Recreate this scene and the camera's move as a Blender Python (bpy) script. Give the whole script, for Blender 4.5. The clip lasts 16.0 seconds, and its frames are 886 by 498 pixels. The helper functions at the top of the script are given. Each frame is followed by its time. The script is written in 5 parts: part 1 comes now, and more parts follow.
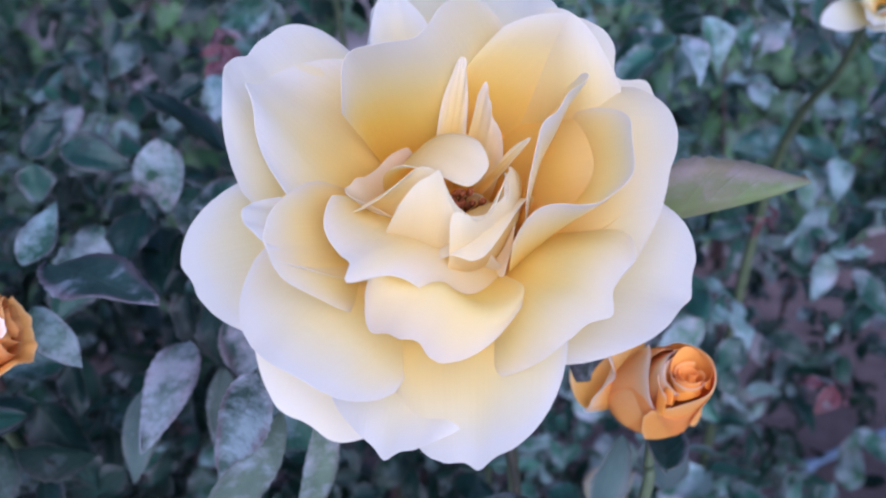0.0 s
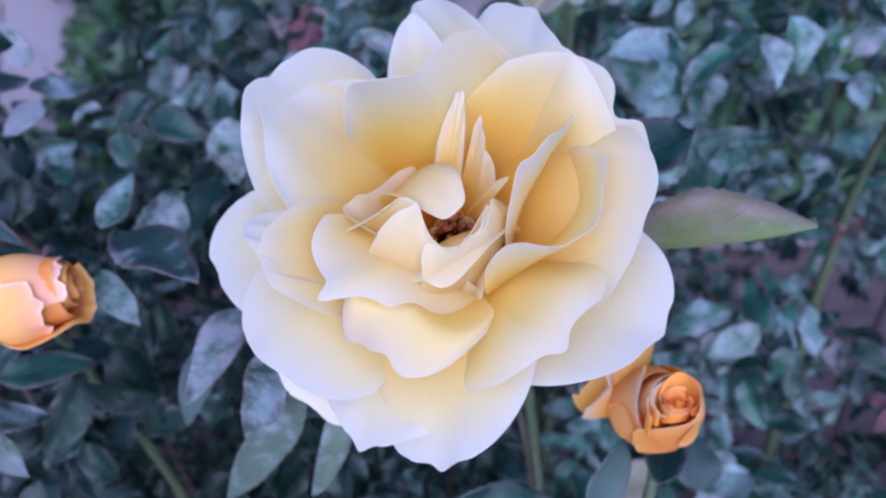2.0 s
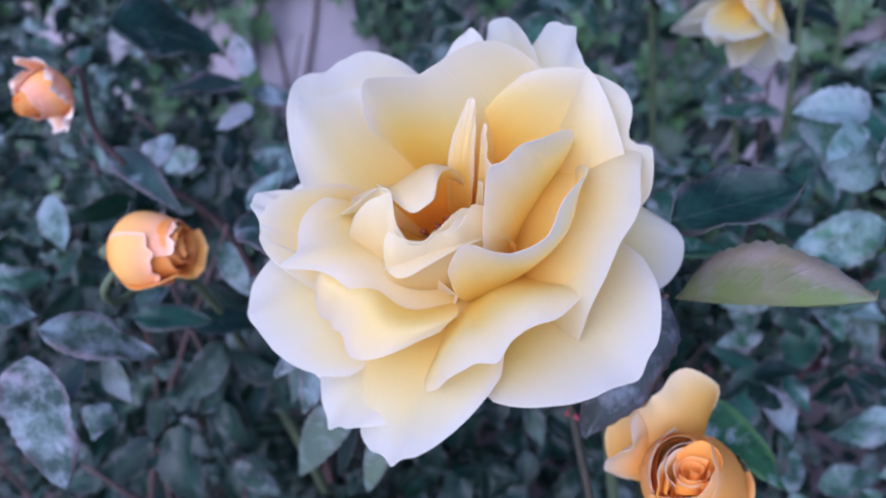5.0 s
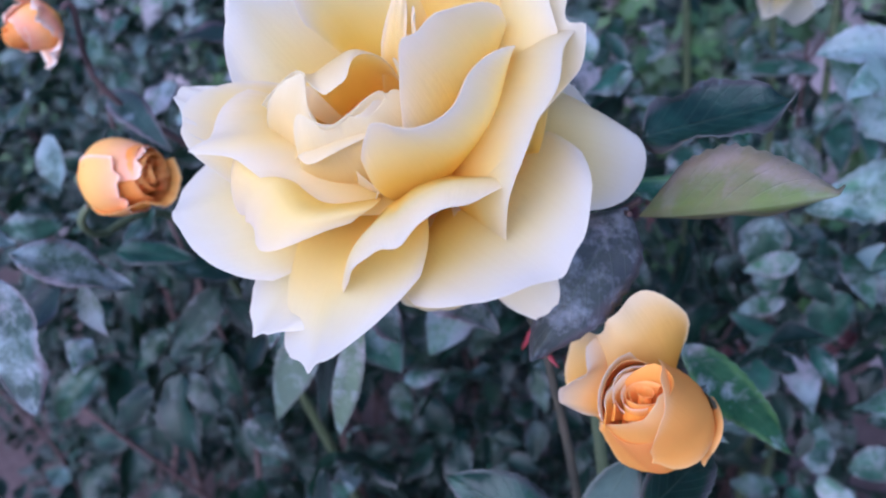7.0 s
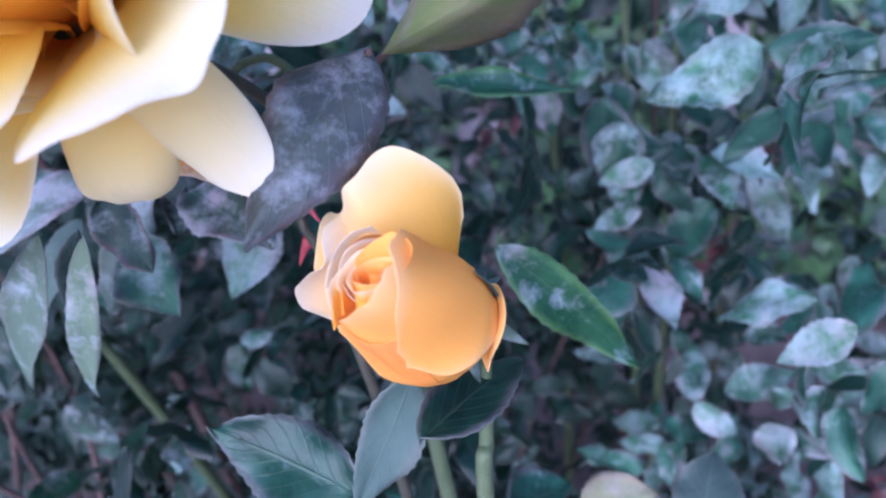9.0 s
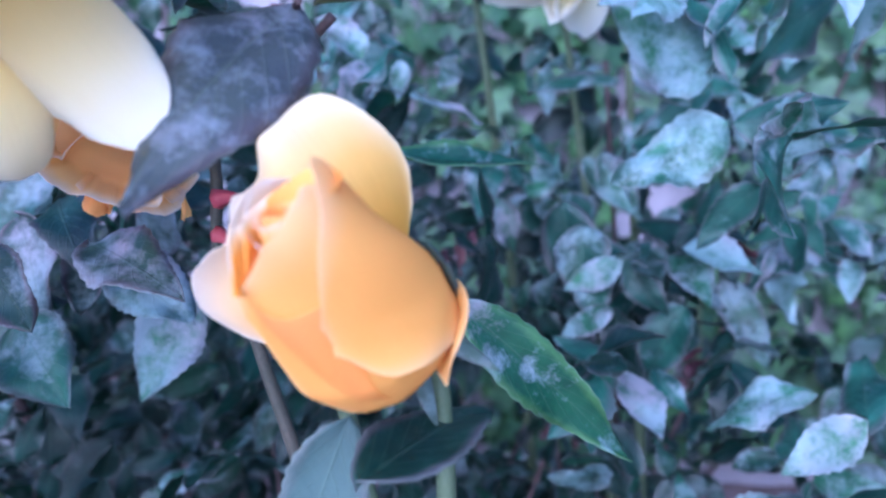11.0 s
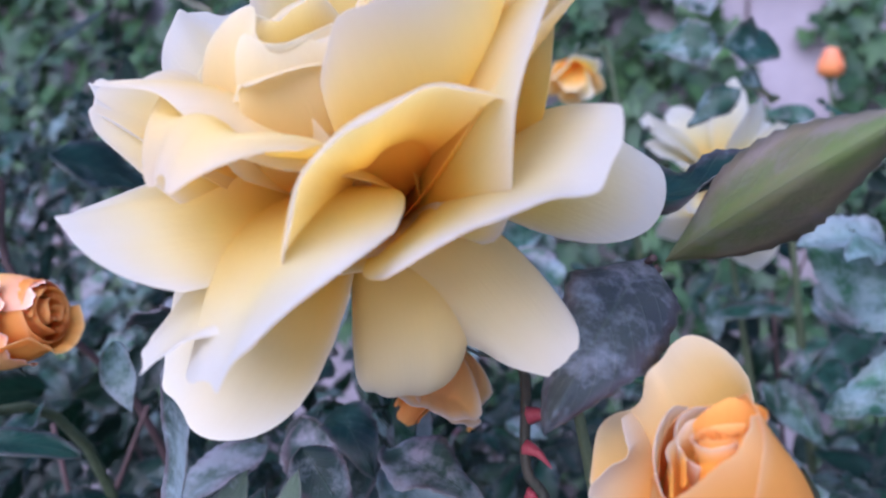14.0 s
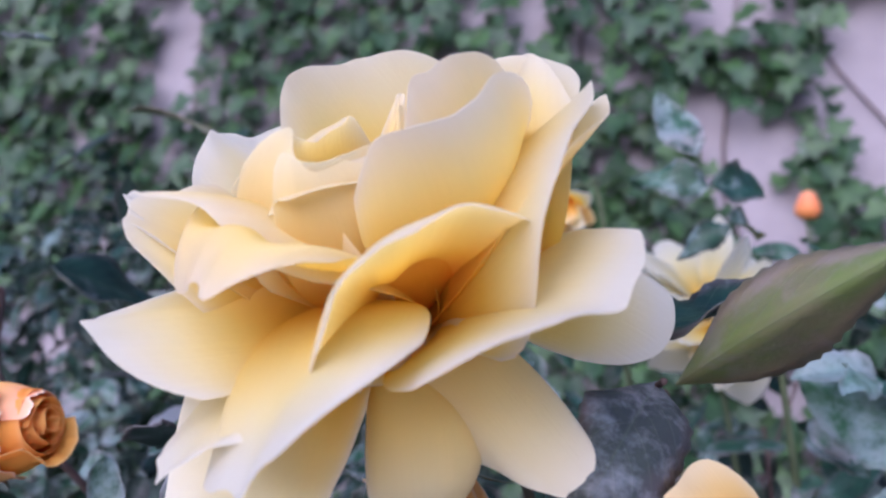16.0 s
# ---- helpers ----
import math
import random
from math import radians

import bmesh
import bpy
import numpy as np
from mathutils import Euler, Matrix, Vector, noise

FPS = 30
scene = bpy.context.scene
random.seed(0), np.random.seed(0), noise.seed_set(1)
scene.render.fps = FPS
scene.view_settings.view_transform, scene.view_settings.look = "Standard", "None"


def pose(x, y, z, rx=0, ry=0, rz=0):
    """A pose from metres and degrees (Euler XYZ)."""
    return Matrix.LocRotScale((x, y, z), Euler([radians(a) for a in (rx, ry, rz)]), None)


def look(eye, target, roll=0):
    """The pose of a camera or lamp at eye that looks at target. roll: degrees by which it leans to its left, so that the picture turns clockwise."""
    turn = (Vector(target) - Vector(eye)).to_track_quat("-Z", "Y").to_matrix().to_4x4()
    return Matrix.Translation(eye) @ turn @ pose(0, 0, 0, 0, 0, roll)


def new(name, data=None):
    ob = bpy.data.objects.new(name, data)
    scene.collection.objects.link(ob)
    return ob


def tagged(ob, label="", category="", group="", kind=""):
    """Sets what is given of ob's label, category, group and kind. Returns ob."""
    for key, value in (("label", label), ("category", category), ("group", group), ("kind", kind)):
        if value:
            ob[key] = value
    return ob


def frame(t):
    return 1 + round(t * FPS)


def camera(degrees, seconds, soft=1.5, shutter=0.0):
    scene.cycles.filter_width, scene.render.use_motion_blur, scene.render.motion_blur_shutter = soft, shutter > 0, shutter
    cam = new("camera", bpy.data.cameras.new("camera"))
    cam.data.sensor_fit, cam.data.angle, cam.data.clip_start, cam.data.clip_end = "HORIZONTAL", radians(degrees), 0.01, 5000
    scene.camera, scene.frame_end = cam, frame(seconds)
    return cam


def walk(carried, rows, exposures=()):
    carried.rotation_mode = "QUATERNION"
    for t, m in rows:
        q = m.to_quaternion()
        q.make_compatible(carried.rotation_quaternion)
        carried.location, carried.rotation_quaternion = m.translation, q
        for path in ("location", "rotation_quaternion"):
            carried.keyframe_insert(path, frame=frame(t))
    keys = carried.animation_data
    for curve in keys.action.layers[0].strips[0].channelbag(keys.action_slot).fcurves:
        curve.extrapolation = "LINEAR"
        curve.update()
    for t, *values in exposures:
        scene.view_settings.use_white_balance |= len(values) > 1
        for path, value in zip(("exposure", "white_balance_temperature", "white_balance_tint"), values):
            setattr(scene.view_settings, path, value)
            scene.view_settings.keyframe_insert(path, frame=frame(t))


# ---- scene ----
# ---------------------------------------------------------------- camera
cam = camera(59.58, 16.0, soft=2.2)
cam.data.dof.use_dof = True
cam.data.dof.focus_distance = 0.195
cam.data.dof.aperture_fstop = 12.5
PATH = [
    (0, (0.01100, -0.01023, 0.99879), (0.00103, 0.17335, 0.92006), 0.14),
    (0.5, (0.01254, -0.01442, 1.00562), (0.00192, 0.16633, 0.92068), 1.06),
    (1, (0.01710, -0.01385, 1.01349), (0.00502, 0.16478, 0.92435), 1.99),
    (1.5, (0.02769, -0.01446, 1.01879), (0.00651, 0.16274, 0.92851), 2.04),
    (2, (0.04459, -0.01249, 1.02270), (0.00691, 0.16182, 0.93216), 1.30),
    (2.5, (0.06158, -0.00819, 1.02011), (0.01178, 0.16313, 0.92973), 1.61),
    (3, (0.07207, -0.00637, 1.01978), (0.01147, 0.16166, 0.92981), 1.65),
    (3.5, (0.09423, -0.00156, 1.01926), (0.02093, 0.16262, 0.93167), 1.49),
    (4, (0.10409, 0.00163, 1.01804), (0.02007, 0.16226, 0.93355), 1.74),
    (6.5, (0.14216, 0.02932, 0.99090), (0.02256, 0.17146, 0.91679), 1.22),
    (7, (0.14745, 0.03592, 0.98142), (0.02978, 0.17710, 0.90255), 0.85),
    (7.5, (0.15195, 0.04679, 0.97010), (0.03860, 0.18954, 0.88780), 0.35),
    (8, (0.15289, 0.06531, 0.95024), (0.04530, 0.21098, 0.86534), -0.00),
    (8.5, (0.16410, 0.08354, 0.94195), (0.06170, 0.23219, 0.85581), -0.33),
    (11, (0.15195, 0.11777, 0.88046), (0.05368, 0.28824, 0.84469), -0.64),
    (11.5, (0.14896, 0.10926, 0.87487), (0.04814, 0.28062, 0.85313), -0.71),
    (12, (0.14626, 0.10211, 0.87176), (0.04109, 0.27186, 0.86048), -0.82),
    (12.5, (0.14026, 0.08898, 0.87408), (0.03060, 0.25622, 0.87192), -0.70),
    (13, (0.13442, 0.07643, 0.87785), (0.02144, 0.24139, 0.88270), 0.03),
    (13.5, (0.12966, 0.06929, 0.87924), (0.01351, 0.23167, 0.89115), 0.43),
    (14, (0.11954, 0.06157, 0.88549), (0.00147, 0.22198, 0.90361), 1.21),
    (14.5, (0.11689, 0.05724, 0.89085), (-0.00123, 0.21676, 0.91538), 1.93),
    (15, (0.11645, 0.05357, 0.88978), (-0.00065, 0.21233, 0.92268), 2.40),
    (15.5, (0.11252, 0.05201, 0.88208), (-0.00212, 0.21041, 0.92410), 2.49),
    (16, (0.11511, 0.05369, 0.88193), (0.00340, 0.21158, 0.93282), 2.78),
]
LIGHT = [(0, 0.52, 4980, 28), (2, 0.51, 4800, 30), (4, 0.54, 4940, 28), (7.5, 0.72, 4960, 27), (8.5, 1.09, 5020, 27), (11, 1.38, 4480, 24), (12, 1.26, 4900, 24), (13, 0.86, 5040, 26), (13.5, 0.75, 5030, 27), (14.5, 0.65, 5400, 28), (16, 0.61, 5560, 27)]
walk(cam, [(t, look(eye, target, roll)) for t, eye, target, roll in PATH], LIGHT)

# ---------------------------------------------------------------- light
world = bpy.data.worlds.new("sky")
scene.world = world
world.use_nodes = True
wn = world.node_tree.nodes
sky = wn.new("ShaderNodeTexSky")
sky.sky_type = "NISHITA"
sky.sun_disc = False
sky.sun_elevation = radians(31)
sky.sun_rotation = radians(169)
wn["Background"].inputs["Strength"].default_value = 0.15
world.node_tree.links.new(sky.outputs["Color"], wn["Background"].inputs["Color"])
sun = new("sun", bpy.data.lights.new("sun", "SUN"))
sun.data.energy = 2.2
sun.data.angle = radians(70)
sun.data.color = (1.0, 0.97, 0.93)
sun.matrix_world = look((0.6, -3.2, 2.9), (0, 0.2, 0.9))


# ---------------------------------------------------------------- materials
def material(name):
    m = bpy.data.materials.new(name)
    m.use_nodes = True
    t = m.node_tree
    t.nodes.clear()
    out = t.nodes.new("ShaderNodeOutputMaterial")

    def node(kind, **values):
        n = t.nodes.new("ShaderNode" + kind)
        for key, value in values.items():
            if key in n.inputs:
                n.inputs[key].default_value = value
        return n

    def link(a, b):
        t.links.new(a, b)

    return m, node, link, out


def ramp(node, link, source, *stops):
    r = node("ValToRGB")
    e = r.color_ramp.elements
    while len(e) < len(stops):
        e.new(0.5)
    for el, (at, col) in zip(e, stops):
        el.position = at
        el.color = (*col, 1) if len(col) == 3 else col
    link(source, r.inputs["Fac"])
    return r.outputs["Color"]


def mixed(node, link, fac, a, b, how="MIX"):
    m = node("MixRGB")
    m.blend_type = how
    for key, value in (("Fac", fac), ("Color1", a), ("Color2", b)):
        if isinstance(value, (int, float)):
            m.inputs[key].default_value = value
        elif isinstance(value, tuple):
            m.inputs[key].default_value = (*value, 1)
        else:
            link(value, m.inputs[key])
    return m.outputs["Color"]


def petal_material(name, stops, glow=0.74):
    """Thin petal: colour runs from the claw to the rim along the petal's length, with fine lengthwise veins."""
    m, node, link, out = material(name)
    uv = node("UVMap")
    sep = node("SeparateXYZ")
    link(uv.outputs["UV"], sep.inputs[0])
    geo = node("TexCoord")
    soft = node("TexNoise", Scale=55.0, Detail=3.0)
    link(geo.outputs["Object"], soft.inputs["Vector"])
    wob = node("Math")
    wob.operation = "MULTIPLY_ADD"
    link(soft.outputs["Fac"], wob.inputs[0])
    wob.inputs[1].default_value = 0.16
    add = node("Math")
    add.operation = "SUBTRACT"
    link(sep.outputs["Y"], wob.inputs[2])
    link(wob.outputs[0], add.inputs[0])
    add.inputs[1].default_value = 0.08
    col = ramp(node, link, add.outputs[0], *stops)
    stretch = node("Mapping")
    stretch.inputs["Scale"].default_value = (34, 2.2, 1)
    link(uv.outputs["UV"], stretch.inputs["Vector"])
    vein = node("TexNoise", Scale=1.0, Detail=4.0, Roughness=0.6)
    link(stretch.outputs[0], vein.inputs["Vector"])
    vcol = ramp(node, link, vein.outputs["Fac"], (0.30, (0.96, 0.94, 0.90)), (0.62, (1, 1, 1)))
    col = mixed(node, link, 0.30, col, vcol, "MULTIPLY")
    crumple = node("TexNoise", Scale=420.0, Detail=3.0)
    link(geo.outputs["Object"], crumple.inputs["Vector"])
    height = node("Math")
    height.operation = "ADD"
    link(crumple.outputs["Fac"], height.inputs[0])
    link(vein.outputs["Fac"], height.inputs[1])
    bump = node("Bump", Strength=0.16, Distance=0.0007)
    link(height.outputs[0], bump.inputs["Height"])
    face = node("BsdfPrincipled", Roughness=0.62)
    face.inputs["Specular IOR Level"].default_value = 0.25
    link(col, face.inputs["Base Color"])
    link(bump.outputs[0], face.inputs["Normal"])
    thin = node("BsdfTranslucent")
    warm = mixed(node, link, 0.12, col, (1.0, 0.93, 0.72))
    link(warm, thin.inputs["Color"])
    link(bump.outputs[0], thin.inputs["Normal"])
    both = node("MixShader", Fac=glow)
    link(face.outputs[0], both.inputs[1])
    link(thin.outputs[0], both.inputs[2])
    link(both.outputs[0], out.inputs["Surface"])
    return m


def leaf_material(name, green, dark, purple, mildew=0.5, gloss=0.45, margin_at=1.12, dusty=0.58, chalk=((0.31, 0.41, 0.44), (0.37, 0.42, 0.48), (0.44, 0.37, 0.44))):
    """Rose leaflet: green blade with a pale midrib and side veins, red-purple margin, powdery mildew in patches."""
    m, node, link, out = material(name)
    uv = node("UVMap")
    sep = node("SeparateXYZ")
    link(uv.outputs["UV"], sep.inputs[0])
    tex = node("TexCoord")
    info = node("ObjectInfo")
    geo = node("NewGeometry")
    rnd = node("Math")
    rnd.operation = "ADD"
    link(info.outputs["Random"], rnd.inputs[0])
    link(geo.outputs["Random Per Island"], rnd.inputs[1])
    shift = node("Vector" "Math")
    shift.operation = "MULTIPLY_ADD"
    link(rnd.outputs[0], shift.inputs[0])
    shift.inputs[1].default_value = (9.0, 5.0, 7.0)
    link(tex.outputs["Object"], shift.inputs[2])
    patch = node("TexNoise", Scale=48.0, Detail=5.0, Roughness=0.62)
    link(shift.outputs[0], patch.inputs["Vector"])
    fine = node("TexNoise", Scale=520.0, Detail=3.0, Roughness=0.7)
    link(shift.outputs[0], fine.inputs["Vector"])
    base = ramp(node, link, patch.outputs["Fac"], (0.34, dark), (0.66, green))
    tint = node("Math")
    tint.operation = "FRACT"
    link(rnd.outputs[0], tint.inputs[0])
    hue = ramp(node, link, tint.outputs[0], (0.0, (0.32, 0.42, 0.46)), (0.30, (0.80, 0.95, 1.0)), (0.55, (1, 1, 1)), (0.8, (1.6, 1.6, 1.1)), (1.0, (1.7, 1.3, 1.4)))
    base = mixed(node, link, 0.8, base, hue, "MULTIPLY")
    # margin
    side = node("Math")
    side.operation = "ABSOLUTE"
    link(sep.outputs["X"], side.inputs[0])
    margin = node("Math")
    margin.operation = "MULTIPLY_ADD"
    link(patch.outputs["Fac"], margin.inputs[0])
    margin.inputs[1].default_value = 0.9
    link(side.outputs[0], margin.inputs[2])
    edge = node("MapRange")
    edge.inputs["From Min"].default_value = margin_at
    edge.inputs["From Max"].default_value = margin_at + 0.30
    edge.inputs["To Max"].default_value = 0.55
    link(margin.outputs[0], edge.inputs["Value"])
    base = mixed(node, link, edge.outputs[0], base, purple)
    # midrib and side veins
    rib = ramp(node, link, side.outputs[0], (0.0, (1, 1, 1)), (0.05, (0, 0, 0)))
    slant = node("Math")
    slant.operation = "MULTIPLY_ADD"
    link(side.outputs[0], slant.inputs[0])
    slant.inputs[1].default_value = -0.32
    link(sep.outputs["Y"], slant.inputs[2])
    many = node("Math")
    many.operation = "MULTIPLY"
    link(slant.outputs[0], many.inputs[0])
    many.inputs[1].default_value = 8.0
    fr = node("Math")
    fr.operation = "PINGPONG"
    link(many.outputs[0], fr.inputs[0])
    fr.inputs[1].default_value = 0.5
    lines = ramp(node, link, fr.outputs[0], (0.0, (0.7, 0.7, 0.7)), (0.07, (0, 0, 0)))
    veins = mixed(node, link, 1.0, rib, lines, "LIGHTEN")
    vfac = mixed(node, link, 1.0, veins, (0.13, 0.13, 0.13), "MULTIPLY")
    base = mixed(node, link, vfac, base, (0.20, 0.27, 0.18))
    rim = ramp(node, link, side.outputs[0], (0.92, (0, 0, 0)), (1.0, (0.20, 0.20, 0.20)))
    base = mixed(node, link, rim, base, (0.30, 0.37, 0.30))
    # powdery mildew
    low = node("MapRange")
    low.inputs["From Min"].default_value = 0.60 - 0.20 * mildew
    low.inputs["From Max"].default_value = 0.76 - 0.16 * mildew
    low.inputs["To Max"].default_value = dusty
    dust = node("TexNoise", Scale=70.0, Detail=8.0, Roughness=0.66)
    link(shift.outputs[0], dust.inputs["Vector"])
    grain = node("Math")
    grain.operation = "MULTIPLY_ADD"
    link(fine.outputs["Fac"], grain.inputs[0])
    grain.inputs[1].default_value = 0.16
    link(dust.outputs["Fac"], grain.inputs[2])
    sub = node("Math")
    sub.operation = "SUBTRACT"
    link(grain.outputs[0], sub.inputs[0])
    sub.inputs[1].default_value = 0.08
    uneven = node("Math")
    uneven.operation = "MULTIPLY_ADD"
    link(tint.outputs[0], uneven.inputs[0])
    uneven.inputs[1].default_value = 0.30
    uneven.inputs[2].default_value = -0.16
    both_of = node("Math")
    link(sub.outputs[0], both_of.inputs[0])
    link(uneven.outputs[0], both_of.inputs[1])
    link(both_of.outputs[0], low.inputs["Value"])
    blush = node("TexNoise", Scale=22.0, Detail=3.0)
    link(shift.outputs[0], blush.inputs["Vector"])
    powder = ramp(node, link, blush.outputs["Fac"], (0.40, chalk[0]), (0.52, chalk[1]), (0.64, chalk[2]))
    bare = mixed(node, link, 0.20, (1.0, 1.0, 1.0), veins, "SUBTRACT")
    cover = mixed(node, link, 1.0, low.outputs[0], bare, "MULTIPLY")
    base = mixed(node, link, cover, base, powder)
    bump = node("Bump", Strength=0.7, Distance=0.0016)
    bsum = mixed(node, link, 0.13, dust.outputs["Fac"], veins)
    link(bsum, bump.inputs["Height"])
    face = node("BsdfPrincipled", Roughness=gloss)
    face.inputs["Specular IOR Level"].default_value = 0.4
    link(base, face.inputs["Base Color"])
    link(bump.outputs[0], face.inputs["Normal"])
    thin = node("BsdfTranslucent")
    link(mixed(node, link, 1.0, base, (0.9, 1.0, 0.45), "MULTIPLY"), thin.inputs["Color"])
    both = node("MixShader", Fac=0.22)
    link(face.outputs[0], both.inputs[1])
    link(thin.outputs[0], both.inputs[2])
    link(both.outputs[0], out.inputs["Surface"])
    return m


def plain_material(name, a, b, scale=60.0, rough=0.7, bump=0.3, dist=0.002, detail=5.0):
    m, node, link, out = material(name)
    tex = node("TexCoord")
    big = node("TexNoise", Scale=scale, Detail=detail, Roughness=0.6)
    link(tex.outputs["Object"], big.inputs["Vector"])
    small = node("TexNoise", Scale=scale * 9, Detail=3.0)
    link(tex.outputs["Object"], small.inputs["Vector"])
    fac = mixed(node, link, 0.35, big.outputs["Fac"], small.outputs["Fac"])
    col = ramp(node, link, fac, (0.32, a), (0.68, b))
    bp = node("Bump", Strength=bump, Distance=dist)
    link(fac, bp.inputs["Height"])
    face = node("BsdfPrincipled", Roughness=rough)
    face.inputs["Specular IOR Level"].default_value = 0.3
    link(col, face.inputs["Base Color"])
    link(bp.outputs[0], face.inputs["Normal"])
    link(face.outputs[0], out.inputs["Surface"])
    return m


CREAM = petal_material("cream_petal", [(0.14, (0.96, 0.51, 0.012)), (0.36, (0.96, 0.64, 0.045)), (0.58, (0.96, 0.755, 0.175)), (0.78, (0.945, 0.835, 0.46)), (1.0, (0.90, 0.858, 0.785))])
PALE = petal_material("pale_petal", [(0.10, (0.96, 0.58, 0.025)), (0.32, (0.96, 0.70, 0.09)), (0.54, (0.95, 0.80, 0.31)), (0.75, (0.925, 0.85, 0.585)), (0.95, (0.89, 0.866, 0.825))])
HEART = petal_material("heart_petal", [(0.12, (0.96, 0.45, 0.010)), (0.36, (0.96, 0.64, 0.07)), (0.60, (0.96, 0.765, 0.26)), (0.82, (0.95, 0.84, 0.52)), (1.0, (0.92, 0.87, 0.72))])
APRICOT = petal_material("apricot_petal", [(0.05, (0.95, 0.37, 0.012)), (0.35, (0.95, 0.46, 0.06)), (0.75, (0.95, 0.54, 0.13)), (0.95, (0.94, 0.635, 0.28)), (1.0, (0.92, 0.72, 0.47))], 0.50)
APRICOT_PALE = petal_material("pale_apricot_petal", [(0.05, (0.95, 0.44, 0.02)), (0.45, (0.95, 0.58, 0.09)), (0.72, (0.94, 0.63, 0.18)), (0.88, (0.93, 0.71, 0.34)), (1.0, (0.92, 0.78, 0.54))], 0.55)
BLUSH = petal_material("blush_petal", [(0.05, (0.95, 0.52, 0.10)), (0.36, (0.95, 0.54, 0.17)), (0.60, (0.95, 0.50, 0.31)), (0.84, (0.94, 0.64, 0.44)), (1.0, (0.93, 0.85, 0.80))], 0.36)
SPLIT = petal_material("apricot_cream_petal", [(0.25, (0.95, 0.48, 0.05)), (0.58, (0.95, 0.57, 0.12)), (0.78, (0.93, 0.73, 0.42)), (1.0, (0.90, 0.82, 0.72))], 0.6)
CORAL = petal_material("coral_petal", [(0.05, (0.85, 0.30, 0.08)), (0.6, (0.86, 0.30, 0.15)), (1.0, (0.85, 0.38, 0.24))], 0.18)
DEEP = petal_material("deep_orange_petal", [(0.05, (0.95, 0.46, 0.04)), (0.6, (0.95, 0.53, 0.11)), (1.0, (0.95, 0.62, 0.26))], 0.66)
PEACH = petal_material("peach_petal", [(0.05, (0.95, 0.60, 0.20)), (0.40, (0.95, 0.66, 0.28)), (0.70, (0.94, 0.74, 0.48)), (1.0, (0.93, 0.83, 0.77))], 0.62)
STAR = petal_material("white_cream_petal", [(0.10, (0.95, 0.70, 0.12)), (0.35, (0.94, 0.83, 0.46)), (0.60, (0.92, 0.88, 0.72)), (1.0, (0.90, 0.88, 0.85))])
UNDER = petal_material("outer_cream_petal", [(0.06, (0.96, 0.62, 0.05)), (0.28, (0.96, 0.72, 0.15)), (0.52, (0.95, 0.79, 0.36)), (0.76, (0.93, 0.83, 0.56)), (1.0, (0.91, 0.86, 0.76))], 0.58)
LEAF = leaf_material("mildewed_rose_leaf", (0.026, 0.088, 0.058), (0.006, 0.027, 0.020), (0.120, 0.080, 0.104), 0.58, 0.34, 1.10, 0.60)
# Dark green leaves; also carries shade deep and low in the bushes as colour.
LEAF_DARK_SHADE = leaf_material("dark_and_shade_rose_leaf", (0.008, 0.036, 0.025), (0.003, 0.013, 0.009), (0.050, 0.034, 0.044), 0.15, 0.34, 1.12, 0.25)
LEAF_FRESH = leaf_material("green_rose_leaf", (0.140, 0.195, 0.055), (0.200, 0.170, 0.110), (0.27, 0.18, 0.14), 0.56, 0.46, 0.95, 0.45, ((0.27, 0.27, 0.27), (0.30, 0.27, 0.29), (0.34, 0.26, 0.29)))
# Dusty with mildew; the hedge's hazy brightness is put into its lighter green.
LEAF_DUSTY_LIT = leaf_material("dusty_lit_rose_leaf", (0.049, 0.143, 0.094), (0.013, 0.048, 0.037), (0.128, 0.096, 0.128), 0.68, 0.32, 1.12, 0.66)
LEAF_WHITE = leaf_material("white_mildewed_rose_leaf", (0.048, 0.088, 0.072), (0.018, 0.040, 0.036), (0.18, 0.10, 0.14), 0.82, 0.45, 1.08, 0.72, ((0.31, 0.38, 0.42), (0.38, 0.39, 0.45), (0.46, 0.36, 0.44)))
LEAF_RED = leaf_material("young_red_rose_leaf", (0.13, 0.035, 0.045), (0.06, 0.020, 0.030), (0.20, 0.06, 0.08), 0.2, 0.40)
LEAF_GLOSS = leaf_material("glossy_green_rose_leaf", (0.022, 0.085, 0.040), (0.010, 0.045, 0.024), (0.10, 0.20, 0.06), 0.30, 0.24, 1.05)
LEAF_GREY = leaf_material("purple_grey_rose_leaf", (0.058, 0.070, 0.066), (0.036, 0.042, 0.050), (0.125, 0.090, 0.110), 0.72, 0.50, 1.08, 0.62, ((0.30, 0.34, 0.41), (0.36, 0.36, 0.43), (0.40, 0.33, 0.40)))
LEAF_PALE = leaf_material("pale_leaf_underside", (0.095, 0.132, 0.112), (0.066, 0.095, 0.083), (0.13, 0.12, 0.12), 0.3, 0.6)
IVY = leaf_material("ivy_leaf", (0.055, 0.118, 0.046), (0.021, 0.052, 0.027), (0.056, 0.072, 0.032), -0.4, 0.42)
STEM = plain_material("green_stem", (0.06, 0.085, 0.04), (0.11, 0.13, 0.07), 120.0, 0.5)
CANE = plain_material("brown_cane", (0.055, 0.040, 0.035), (0.13, 0.075, 0.075), 90.0, 0.7)
STEM_DARK = plain_material("dark_stem", (0.030, 0.034, 0.022), (0.075, 0.060, 0.045), 120.0, 0.55)
THORN = plain_material("red_thorn", (0.28, 0.03, 0.05), (0.38, 0.07, 0.08), 200.0, 0.4)
